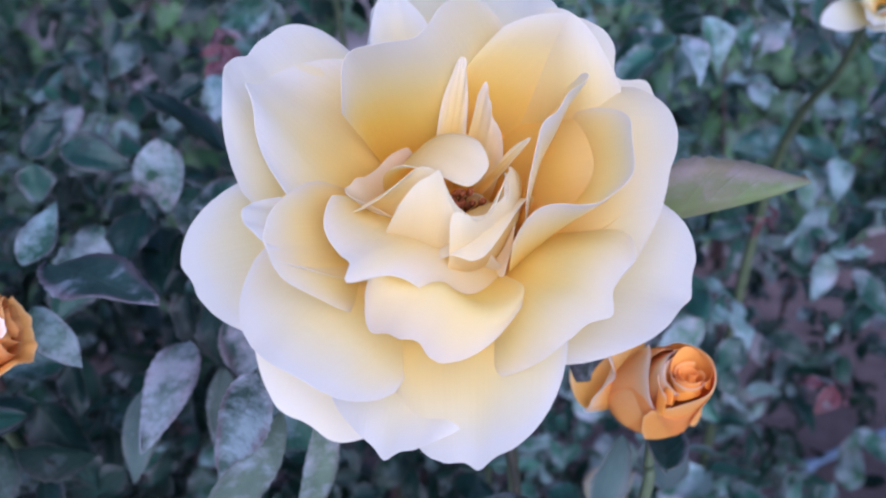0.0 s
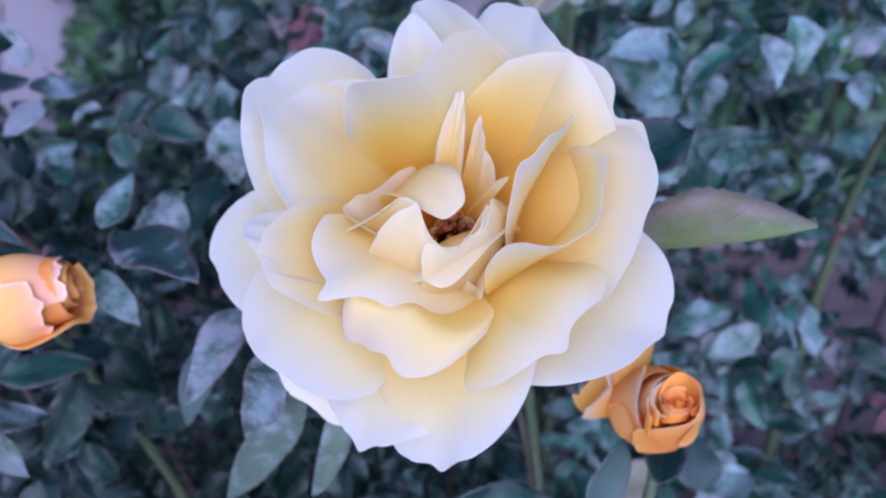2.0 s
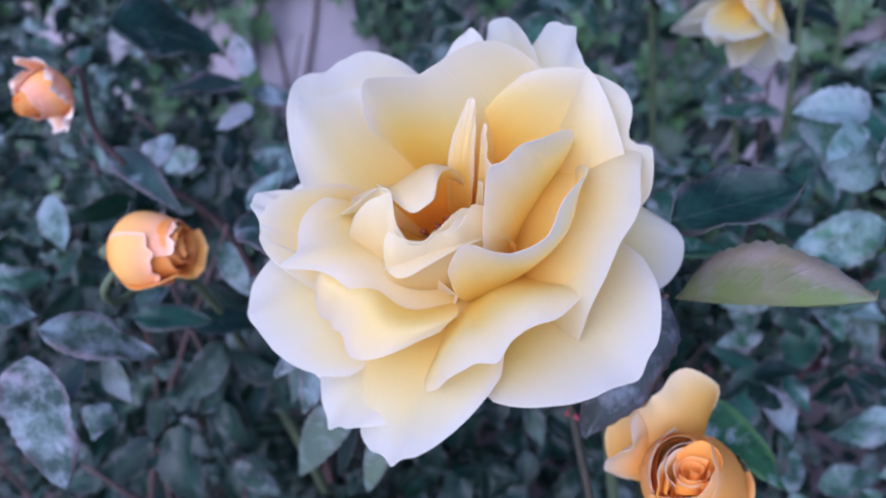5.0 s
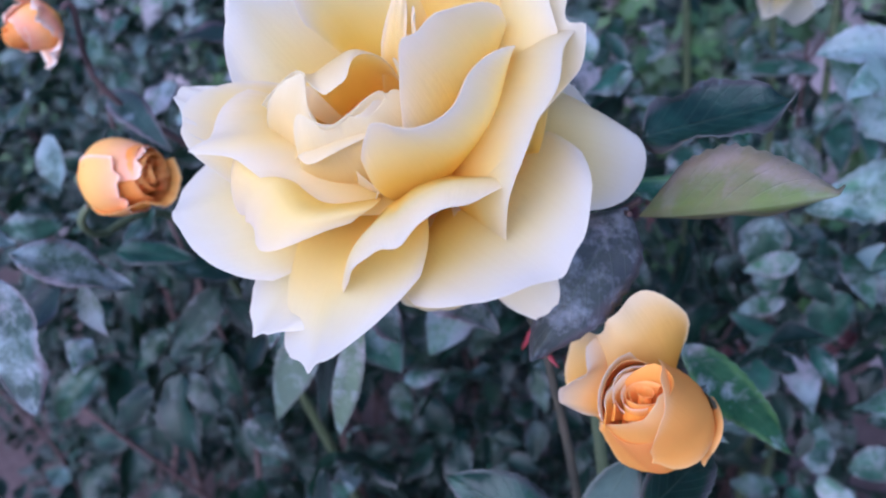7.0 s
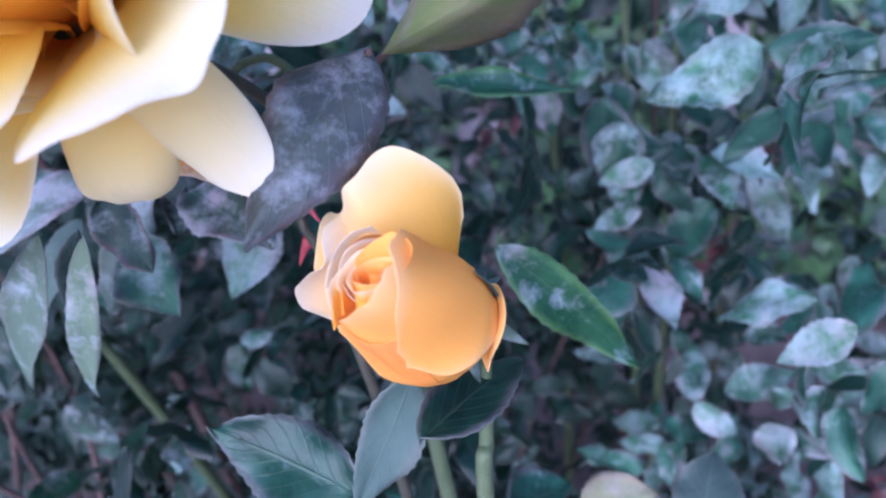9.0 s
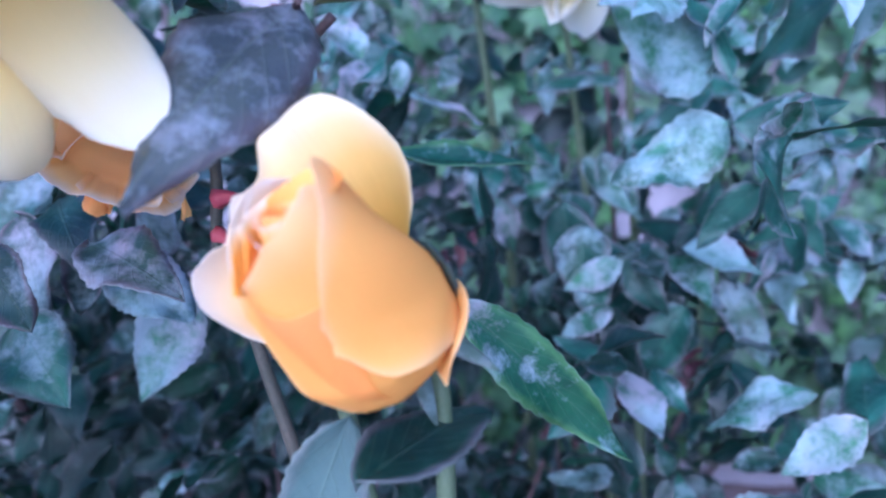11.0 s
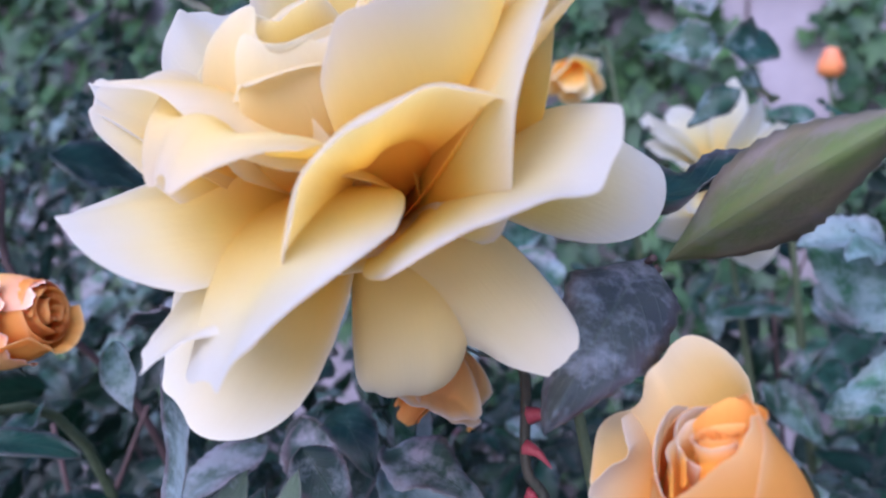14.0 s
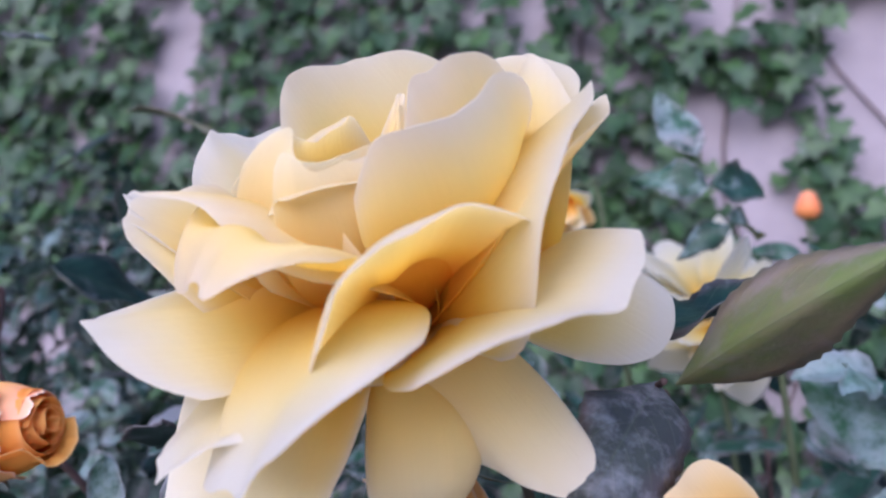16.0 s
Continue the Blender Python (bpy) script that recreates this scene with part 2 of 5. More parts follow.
SOIL = plain_material("soil", (0.085, 0.058, 0.055), (0.20, 0.140, 0.135), 14.0, 0.95, 0.8, 0.02)
# pale grey for the added slab that throws light upward
BOUNCE_GREY = plain_material("bounce_grey", (0.50, 0.48, 0.45), (0.60, 0.58, 0.54), 5.0, 0.9, 0.3, 0.004)
PLASTER = plain_material("plaster", (0.29, 0.25, 0.28), (0.38, 0.33, 0.365), 2.5, 0.9, 0.3, 0.01)
STAMEN = plain_material("stamen", (0.22, 0.05, 0.02), (0.42, 0.14, 0.04), 400.0, 0.7)
PIPE = plain_material("blue_grey_pipe", (0.16, 0.22, 0.30), (0.24, 0.32, 0.42), 30.0, 0.5)


# ---------------------------------------------------------------- building helpers
def mesh_of(name, verts, faces, uvs=None, smooth=True):
    me = bpy.data.meshes.new(name)
    me.from_pydata([tuple(v) for v in verts], [], faces)
    if uvs is not None:
        lay = me.uv_layers.new(name="UVMap")
        idx = np.empty(len(me.loops), dtype=np.int32)
        me.loops.foreach_get("vertex_index", idx)
        lay.data.foreach_set("uv", np.asarray(uvs, dtype=np.float32)[idx].ravel())
    if smooth:
        me.polygons.foreach_set("use_smooth", [True] * len(me.polygons))
    me.update()
    return me


def piece(name, me, mat, parent=None, label="", thick=0.0):
    """One mesh object under a thing or a part."""
    if not me.materials:
        me.materials.append(mat)
    ob = new(name, me)
    if parent is not None:
        ob.parent = parent
    if label:
        ob["label"] = label
    if thick:
        s = ob.modifiers.new("thickness", "SOLIDIFY")
        s.thickness, s.offset = thick, 0.0
    return ob


def thing(name, at, label, category, group=""):
    ob = new(name)
    ob.location = at
    ob.empty_display_size = 0.01
    bpy.context.view_layer.update()
    return tagged(ob, label, category, group)


def grid_faces(nu, nv):
    return [(i * nv + j, i * nv + j + 1, (i + 1) * nv + j + 1, (i + 1) * nv + j) for i in range(nu - 1) for j in range(nv - 1)]


GX, GW = np.polynomial.legendre.leggauss(8)
GX, GW = (GX + 1) / 2, GW / 2


def petal_slope(q, lean0, lean1, bow):
    q = np.maximum(q, 1e-9)
    return np.radians(lean0 + (lean1 - lean0) * q ** 1.2 + bow * np.sin(np.pi * np.minimum(q, 1.3)))


def petal_points(u, v, az, lean0, lean1, L, W, cup, sh, skew, tw, sway, h0, tip, tv=0.0, b3=0.0, b4=0.0, n1=0.0, n2=0.0, bow=0.0):
    """A petal on a flower whose axis is +z: az is its bearing, lean0 and lean1 its slope from the axis at claw and rim, bow its bulge
    between; sh, skew, tip, b3 and b4 shape the rim, cup, n1 and n2 the hollow across, tw twists and sway bends it sideways."""
    lv = L * (1 - sh * np.abs(v) ** 2.6 + skew * v + tip * np.exp(-(((v - tv) / 0.16) ** 2)) + b3 * (v ** 3 - 0.6 * v) + b4 * (v ** 4 - v * v)) * (1 - 0.13 * np.abs(v) ** 9)
    s = u * lv
    q = s / L
    th = petal_slope(s[..., None] * GX / L, lean0, lean1, bow)
    r = 0.004 + s * (np.sin(th) * GW).sum(-1)
    z = h0 + s * (np.cos(th) * GW).sum(-1)
    th = petal_slope(q, lean0, lean1, bow)
    w = W * (0.22 + 0.78 * np.sin(np.pi / 2 * np.minimum(1, q / 0.62))) * (1 - 0.18 * np.maximum(0, (q - 0.62) / 0.38) ** 2)
    a = np.radians(cup) * v
    a = np.where(np.abs(a) < 1e-4, 1e-4, a)
    lat, nor = w * v * np.sin(a) / a, w * v * (1 - np.cos(a)) / a
    nor = nor + q * q * (n1 * (v ** 3 - 0.6 * v) + 4 * n2 * (v ** 4 - v * v))
    t = np.radians(tw) * q
    lat, nor = lat * np.cos(t) - nor * np.sin(t), lat * np.sin(t) + nor * np.cos(t)
    lat = lat + sway * L * q * q
    r, z = r - nor * np.cos(th), z + nor * np.sin(th)
    c, d = np.cos(np.radians(az)), np.sin(np.radians(az))
    return np.stack([r * c - lat * d, r * d + lat * c, z], -1)


def sheet(name, pts, uv, thick):
    """A thin sheet of two faces with a rim of its own, thinner towards its outer edge."""
    nu, nv = pts.shape[:2]
    nrm = np.cross(np.gradient(pts, axis=0), np.gradient(pts, axis=1))
    nrm /= np.maximum(np.linalg.norm(nrm, axis=-1, keepdims=True), 1e-12)
    half = nrm * (thick / 2) * (1 - 0.6 * np.linspace(0, 1, nu)[:, None, None])
    top, low = (pts + half).reshape(-1, 3), (pts - half).reshape(-1, 3)
    ring = [i * nv for i in range(nu)] + [(nu - 1) * nv + j for j in range(1, nv)] + [i * nv + nv - 1 for i in range(nu - 2, -1, -1)]
    n, k = nu * nv, len(ring)
    faces = grid_faces(nu, nv)
    faces += [tuple(n + q for q in f[::-1]) for f in faces]
    faces += [(2 * n + q, 2 * n + q + 1, 2 * n + k + q + 1, 2 * n + k + q) for q in range(k - 1)]
    flat = uv.reshape(-1, 2)
    return mesh_of(name, np.concatenate([top, low, top[ring], low[ring]]), faces, np.concatenate([flat, flat, flat[ring], flat[ring]]))


def petal(flower, mat, seed, ruffle=1.0, label="", scale=1.0, thick=0.00030, nu=26, nv=35, claw=0.0, first=-1.0, tuck=0.0, **shape):
    rs = np.random.RandomState(seed)
    u, v = np.meshgrid(np.linspace(claw, 1, nu) ** 0.9, np.linspace(first, 1, nv), indexing="ij")
    # small scallops along the rim
    ph = rs.uniform(0, 6.28, 6)
    wave = sum(np.sin(v * k + ph[n]) / (1 + 0.25 * k) for n, k in enumerate((4.0, 7.0, 11.0, 17.0, 29.0)))
    side = np.clip((np.abs(v) - 0.75) / 0.25, 0, 1)
    uu = u * (1 + ruffle * 0.011 * wave * u ** 3)
    pts = petal_points(uu, v, **shape)
    if tuck:
        # the lower part runs straight down to the flower's base and only the rim rolls over
        base = np.array([0.0, 0.0, 0.004])
        funnel = base + (petal_points(np.full_like(u, tuck), v, **shape) - base) * (u / tuck)[..., None]
        f = np.clip((u - tuck + 0.18) / 0.30, 0, 1)[..., None]
        pts = funnel + (pts - funnel) * f * f * (3 - 2 * f)
    du = np.gradient(pts, axis=0)
    dv = np.gradient(pts, axis=1)
    nrm = np.cross(du, dv)
    nrm /= np.maximum(np.linalg.norm(nrm, axis=-1, keepdims=True), 1e-9)
    rim = np.maximum(u ** 4, 0.6 * side ** 2 * u)
    lift = 0.00055 * ruffle * rim * sum(np.sin(v * k + 3 * u + ph[(n + 2) % 6]) for n, k in enumerate((4.0, 7.0, 12.0)))
    crease = np.sin(26 * v + 7 * np.sin(3.0 * v + ph[3]) + 2 * u) * (0.4 + 0.6 * np.sin(5 * v + ph[1]))
    lift = lift + 0.00009 * ruffle * crease * np.clip(1.6 * u - 0.6, 0, 1) ** 2
    lift = lift + 0.0006 * ruffle * np.sin(3.1 * u + ph[4]) * np.sin(2.3 * v + ph[5]) * u
    pts = (pts + nrm * lift[..., None]) * scale
    return piece("petal", sheet("petal", pts, np.stack([v, u], -1), thick), mat, flower, label)


def frame_of(axis, at):
    """A turn that lays +z along the axis, with +x level."""
    a = Vector(axis).normalized()
    x = Vector((0, 0, 1)).cross(a).normalized()
    y = a.cross(x)
    return Matrix.Translation(at) @ Matrix((x, y, a)).transposed().to_4x4()


def tube(name, points, radii, mat, parent=None, label="", sides=8, steps=6):
    """A round stem along a smooth line through the points."""
    P = [Vector(p) for p in points]
    line, rad = [], []
    for i in range(len(P) - 1):
        a, b, c, d = P[max(i - 1, 0)], P[i], P[i + 1], P[min(i + 2, len(P) - 1)]
        for k in range(steps):
            f = k / steps
            line.append(0.5 * ((2 * b) + (c - a) * f + (2 * a - 5 * b + 4 * c - d) * f * f + (3 * b - a - 3 * c + d) * f ** 3))
            rad.append(radii[i] + (radii[i + 1] - radii[i]) * f)
    line.append(P[-1])
    rad.append(radii[-1])
    verts, faces = [], []
    side = None
    for i, p in enumerate(line):
        t = (line[min(i + 1, len(line) - 1)] - line[max(i - 1, 0)]).normalized()
        side = (side - t * side.dot(t)).normalized() if side else t.orthogonal().normalized()
        up = t.cross(side)
        for k in range(sides):
            ang = 2 * math.pi * k / sides
            verts.append(p + (side * math.cos(ang) + up * math.sin(ang)) * rad[i])
    for i in range(len(line) - 1):
        for k in range(sides):
            faces.append((i * sides + k, i * sides + (k + 1) % sides, (i + 1) * sides + (k + 1) % sides, (i + 1) * sides + k))
    faces.append(tuple(range(sides))[::-1])
    faces.append(tuple((len(line) - 1) * sides + k for k in range(sides)))
    if parent is not None:
        inv = parent.matrix_world.inverted()
        verts = [inv @ v for v in verts]
    return piece(name, mesh_of(name, verts, faces), mat, parent, label)


def leaf_grid(L, W, fold=12.0, curl=25.0, serr=0.05, nu=14, nv=7, wave=0.0, phase=0.0, tipness=1.0, arch=0.0):
    """A leaflet from the origin along +y, its upper face up: folded up along the midrib, curled down to its tip, its blade uneven."""
    u, v = np.meshgrid(np.linspace(0, 1, nu), np.linspace(-1, 1, nv), indexing="ij")
    w = W / 2 * np.sin(np.pi * u ** 0.80) ** 0.85 * (1 - 0.25 * u * tipness)
    w = w * (1 + 0.10 * np.sin(2.1 * phase) * np.sign(v) + 0.06 * np.sin(7 * u + 2.3 * phase + 2 * np.sign(v)))
    tooth = 1 - serr * ((np.arange(nu) % 2)[:, None] * (np.abs(v) > 0.95))
    x = w * v * tooth
    z = np.abs(x) * math.tan(math.radians(fold)) + wave * W * np.sin(u * 9 + phase + 1.6 * np.sign(v)) * v * v
    z = z + wave * 0.45 * W * np.sin(u * 17 + 2.7 * phase + 2.2 * np.sign(v)) * np.abs(v) ** 3
    z = z - arch * W * v * v + 0.035 * W * np.sin(u * 6 + 3 * phase) * np.sin(np.pi * np.abs(v))
    x = x + 0.07 * L * math.sin(1.7 * phase + 0.4) * u * u
    ang = math.radians(curl) * u + math.radians(14) * math.sin(phase) * u ** 3
    y = L * u * np.sinc(ang / np.pi) ** 0.5
    zz = z * np.cos(ang) - L * u * np.sin(ang * 0.5)
    y = y + z * np.sin(ang)
    return np.stack([x, y, zz], -1), np.stack([v, u], -1)


def leaf_mesh(nu=14, nv=7, **kw):
    p, uv = leaf_grid(nu=nu, nv=nv, **kw)
    return mesh_of("leaflet", p.reshape(-1, 3), grid_faces(nu, nv), uv.reshape(-1, 2))


def leaf_turn(base, tip, face):
    """The pose of a leaflet from base to tip whose upper side looks along face."""
    y = (Vector(tip) - Vector(base)).normalized()
    f = Vector(face)
    z = (f - y * f.dot(y)).normalized()
    return Matrix.Translation(base) @ Matrix((y.cross(z), y, z)).transposed().to_4x4()


def leaf(parent, mat, base, tip, face, width, label="", fold=10.0, curl=15.0, wave=0.05, name="leaf", phase=0.0, arch=0.0, serr=0.06):
    span = (Vector(tip) - Vector(base)).length
    me = leaf_mesh(nu=27, nv=9, L=span * (1 + curl / 600), W=width, fold=fold, curl=curl, serr=serr, wave=wave, phase=phase, arch=arch)
    # the curl drops the tip: turn the blade back so that it ends at the tip
    last = Vector(me.vertices[26 * 9 + 4].co)
    fix = Vector((0, 1, 0)).rotation_difference(last.normalized()).inverted().to_matrix().to_4x4()
    ob = piece(name, me, mat, parent, label, 0.0004)
    m = leaf_turn(base, tip, face) @ fix
    ob.matrix_parent_inverse = Matrix()
    ob.matrix_basis = parent.matrix_world.inverted() @ m
    return ob


# ---------------------------------------------------------------- ground and wall
def ground_mesh(n=70, half=9.0):
    xs = np.sign(np.linspace(-1, 1, n)) * np.abs(np.linspace(-1, 1, n)) ** 2.2 * half
    xs[0], xs[-1] = -400, 400
    verts = []
    for y in xs:
        for x in xs:
            p = Vector((x, y + 0.8, 0))
            z = 0.03 * noise.noise(p * 2.3) + 0.02 * noise.noise(p * 9.0) if abs(x) < 20 and abs(y) < 20 else 0.0
            verts.append((x, y + 0.8, z))
    return mesh_of("ground", verts, grid_faces(n, n))


ground = piece("ground", ground_mesh(), SOIL)
tagged(ground, "bare reddish brown garden soil", "ground", kind="structure")


def slab(name, x0, x1, y0, y1, z0, z1, mat):
    v = [(x, y, z) for z in (z0, z1) for y in (y0, y1) for x in (x0, x1)]
    f = [(0, 2, 3, 1), (4, 5, 7, 6), (0, 1, 5, 4), (2, 6, 7, 3), (0, 4, 6, 2), (1, 3, 7, 5)]
    return piece(name, mesh_of(name, v, f, smooth=False), mat)


WALL = pose(-0.85, 1.65, 0, 0, 0, 22)
# Unseen slab added before the bed to bounce light up under the petals.
pavement = slab("pavement", -6.0, 6.0, -2.8, 0.05, -0.12, 0.05, BOUNCE_GREY)
tagged(pavement, "unseen pale grey slab added before the rose bed to bounce light", "path", kind="structure")
wall = slab("wall_garden", -5.5, 5.5, 0, 0.22, -0.1, 2.9, PLASTER)
wall.matrix_world = WALL
tagged(wall, "weathered mauve-grey plaster garden wall behind the ivy", "wall", kind="structure")


# ---------------------------------------------------------------- parts of flowers
def lathe(name, at, axis, profile, mat, parent, label="", sides=12):
    """A turned body: profile of (height, radius) along the axis."""
    m = frame_of(axis, at)
    inv = parent.matrix_world.inverted()
    verts = [inv @ (m @ Vector((r * math.cos(2 * math.pi * k / sides), r * math.sin(2 * math.pi * k / sides), h))) for h, r in profile for k in range(sides)]
    faces = [(i * sides + k, i * sides + (k + 1) % sides, (i + 1) * sides + (k + 1) % sides, (i + 1) * sides + k) for i in range(len(profile) - 1) for k in range(sides)]
    faces.append(tuple(range(sides))[::-1])
    faces.append(tuple((len(profile) - 1) * sides + k for k in range(sides)))
    return piece(name, mesh_of(name, verts, faces), mat, parent, label)


def sepals(flower, size, count, lean, seed, mat):
    """Narrow green sepals round the base of a flower, in its own axes."""
    r = random.Random(seed)
    for k in range(count):
        az = 2 * math.pi * (k + r.uniform(-0.15, 0.15)) / count
        me = leaf_mesh(nu=12, nv=5, L=size * r.uniform(0.85, 1.15), W=size * 0.24, fold=-14, curl=r.uniform(15, 50), serr=0.0)
        ob = piece("sepal", me, mat, flower, "", 0.0003)
        tilt = math.radians(lean + r.uniform(-14, 14))
        out = Vector((math.cos(az), math.sin(az), 0))
        y = out * math.sin(tilt) + Vector((0, 0, 1)) * math.cos(tilt)
        z = out * math.cos(tilt) - Vector((0, 0, 1)) * math.sin(tilt)
        m = Matrix((y.cross(-z), y, -z)).transposed().to_4x4()
        ob.matrix_basis = Matrix.Translation(out * size * 0.12 + Vector((0, 0, -0.001))) @ m


def flower_at(name, at, axis, label, category="rose", group=""):
    ob = thing(name, at, label, category, group)
    ob.matrix_world = frame_of(axis, at)
    bpy.context.view_layer.update()
    return ob


HIP = [(-0.009, 0.0016), (-0.007, 0.0032), (-0.004, 0.0042), (-0.001, 0.0040), (0.002, 0.0050), (0.004, 0.003)]


def furled(flower, mat, tall, wide, left, right, top, layer, seed, label="", low=0.03, slope=0.0, swing=0.0, flare=0.0007, side=-1, nu=20, nv=31, ragged=0.0, plump=0.85):
    """A petal wrapped round an egg-shaped bud from one bearing to another, its free edges standing a little proud."""
    rs = np.random.RandomState(seed)
    ph = rs.uniform(0, 6.28, 4)
    u, v = np.meshgrid(np.linspace(0, 1, nu), np.linspace(-1, 1, nv), indexing="ij")
    crest = top + slope * v - 0.05 * np.abs(v) ** 6 + 0.008 * np.sin(5 * v + ph[0]) + ragged * (0.02 * np.sin(11 * v + ph[2]) + 0.012 * np.sin(23 * v + ph[3]))
    h = low + (crest - low) * u
    az = np.radians(left + (right - left) * (v + 1) / 2 + swing * (1 - h) ** 3 * (1 - v) / 2)
    q = np.clip(h, 0, 1)
    rad = wide * (np.sin(np.pi * q ** 0.60 * 0.90 + 0.16) ** plump) + layer * 0.0011 * np.clip(q * 4, 0, 1)
    free = np.clip((side * v - 0.70) / 0.3, 0, 1) ** 2
    edge = np.maximum(free, np.clip((u - 0.80) / 0.2, 0, 1) ** 2)
    rad = rad + flare * edge * np.clip(q * 3, 0, 1) + 0.0003 * np.sin(4 * h + 3 * v + ph[1])
    p = np.stack([rad * np.cos(az), rad * np.sin(az), tall * h], -1)
    return piece("petal", sheet("petal", p, np.stack([v, np.maximum(h * 0.9, 0.95 * edge ** 2)], -1), 0.0003), mat, flower, label)


def bud(at, axis, size, label, seed, flaps, group="rosebuds", cup=0.64, skins=None, heart=0.87):
    """A half-open rosebud: a deep orange heart in a cup of blush petals with torn pale rims; flaps are longer petals (bearing, end slope, width)."""
    r = random.Random(seed)
    ob = flower_at("rosebud", at, axis, label, "rosebud", group)
    k = size / 0.042
    skins = skins or BLUSH
    tall, wide = 0.043 * k, 0.0150 * k
    furled(ob, DEEP, tall, wide * heart, 0, 364, 0.84, 0, seed)
    for n, (f, a) in enumerate(((0.92, 100), (0.60, 230), (0.30, 10))):
        furled(ob, DEEP, tall, wide * f * heart, a, a + 300, 0.90 + 0.01 * n, 0, seed + n, low=0.40, slope=0.03, flare=0.0004, nu=10, nv=21)
    for n in range(3):
        a = seed * 37 + 120 * n
        furled(ob, skins, tall, wide * (0.95 + 0.04 * n), a, a + 170, cup + 0.07 * r.random(), n * 0.6, seed + 5 + n, slope=r.uniform(-0.05, 0.05), flare=0.0011 * k, ragged=0.45)
    for n, (az, lean, w, *rest) in enumerate(flaps):
        petal(ob, APRICOT if rest else skins, seed + 20 + n, 2.6, scale=k, nu=18, nv=19, az=az, lean0=46 if rest else 62, lean1=lean, L=rest[0] if rest else 0.034, W=w, cup=35, sh=0.35, skew=r.uniform(-0.12, 0.12), tw=r.uniform(-10, 10), sway=0.0, h0=-0.001, tip=0.06)
    lathe("receptacle", ob.matrix_world.translation, ob.matrix_world.col[2].to_3d(), [(h * k, q * k) for h, q in HIP], STEM, ob)
    sepals(ob, 0.020 * k, 5, 60, seed, LEAF_PALE)
    return ob


# ---------------------------------------------------------------- the open rose
rose = flower_at("rose", (-0.003, 0.203, 0.909), (0.30, -0.78, 0.55), "large open cream-yellow rose bloom with ruffled petals on its leafy stem")
petal(rose, PALE, 10, 0.6, az=139.6, lean0=65.1, lean1=66.8, L=0.0733, W=0.0260, cup=-11.7, sh=0.196, skew=0.041, tw=5.0, sway=-0.086, h0=-0.0012, tip=-0.012, b3=-0.070, b4=-0.110, n1=-0.0062, n2=-0.0054, bow=0.8)
petal(rose, PALE, 11, 0.6, az=146.9, lean0=54.2, lean1=57.2, L=0.0687, W=0.0305, cup=21.7, sh=0.363, skew=-0.076, tw=31.9, sway=-0.048, h0=-0.0023, tip=0.052, b3=-0.182, b4=0.087, n1=-0.0021, n2=0.0050, bow=-0.4)
petal(rose, CREAM, 12, 0.6, az=66.4, lean0=51.3, lean1=0.3, L=0.0620, W=0.0314, cup=-26.8, sh=0.220, skew=-0.044, tw=55.9, sway=0.453, h0=0.0013, tip=-0.012, b3=-0.124, b4=0.052, n1=0.0062, n2=0.0073, bow=0.2)
petal(rose, PALE, 13, 0.75, az=95.9, lean0=52.4, lean1=96.4, L=0.0717, W=0.0124, cup=18.7, sh=0.377, skew=0.015, tw=-6.0, sway=-0.007, h0=-0.0007, tip=0.017, tv=0.00)
petal(rose, PALE, 14, 0.6, az=85.6, lean0=56.9, lean1=105.3, L=0.0773, W=0.0285, cup=4.7, sh=0.281, skew=-0.079, tw=-72.4, sway=0.153, h0=-0.0005, tip=-0.012, b3=-0.107, b4=-0.016, n1=0.0006, n2=0.0026, bow=16.7)
petal(rose, PALE, 43, 0.6, az=56.9, lean0=45.7, lean1=73.9, L=0.0750, W=0.0310, cup=-17.0, sh=0.132, skew=0.061, tw=-47.5, sway=0.174, h0=-0.0009, tip=0.020, b3=0.017, b4=0.015, n1=-0.0005, n2=-0.0020, bow=1.2)
petal(rose, CREAM, 15, 0.6, az=54.7, lean0=38.9, lean1=85.5, L=0.0661, W=0.0379, cup=-36.6, sh=0.009, skew=-0.007, tw=-60.3, sway=0.181, h0=-0.0010, tip=-0.006, b3=0.027, b4=0.010, n1=0.0029, n2=-0.0052, bow=2.3)
petal(rose, CREAM, 16, 0.75, az=32.5, lean0=41.4, lean1=62.5, L=0.0726, W=0.0329, cup=53.1, sh=0.161, skew=0.021, tw=-8.4, sway=0.040, h0=0.0010, tip=-0.080, tv=0.00)
petal(rose, CREAM, 17, 0.6, az=20.8, lean0=17.0, lean1=40.0, L=0.0685, W=0.0427, cup=-60.2, sh=0.394, skew=0.308, tw=-16.9, sway=-0.216, h0=0.0032, tip=-0.012, b3=0.002, b4=0.087, n1=-0.0007, n2=-0.0038, bow=14.3)
petal(rose, CREAM, 18, 0.6, tuck=0.86, az=309.0, lean0=14.5, lean1=60.4, L=0.0606, W=0.0299, cup=-55.7, sh=0.121, skew=0.055, tw=6.8, sway=-0.047, h0=0.0074, tip=0.071, b3=0.063, b4=-0.040, n1=0.0003, n2=-0.0011, bow=-6.5)
petal(rose, PALE, 19, 0.6, az=334.5, lean0=41.2, lean1=65.7, L=0.0706, W=0.0284, cup=5.0, sh=0.207, skew=0.065, tw=-10.2, sway=-0.040, h0=-0.0003, tip=0.021, b3=0.033, b4=-0.051, n1=0.0003, n2=-0.0037, bow=2.4)
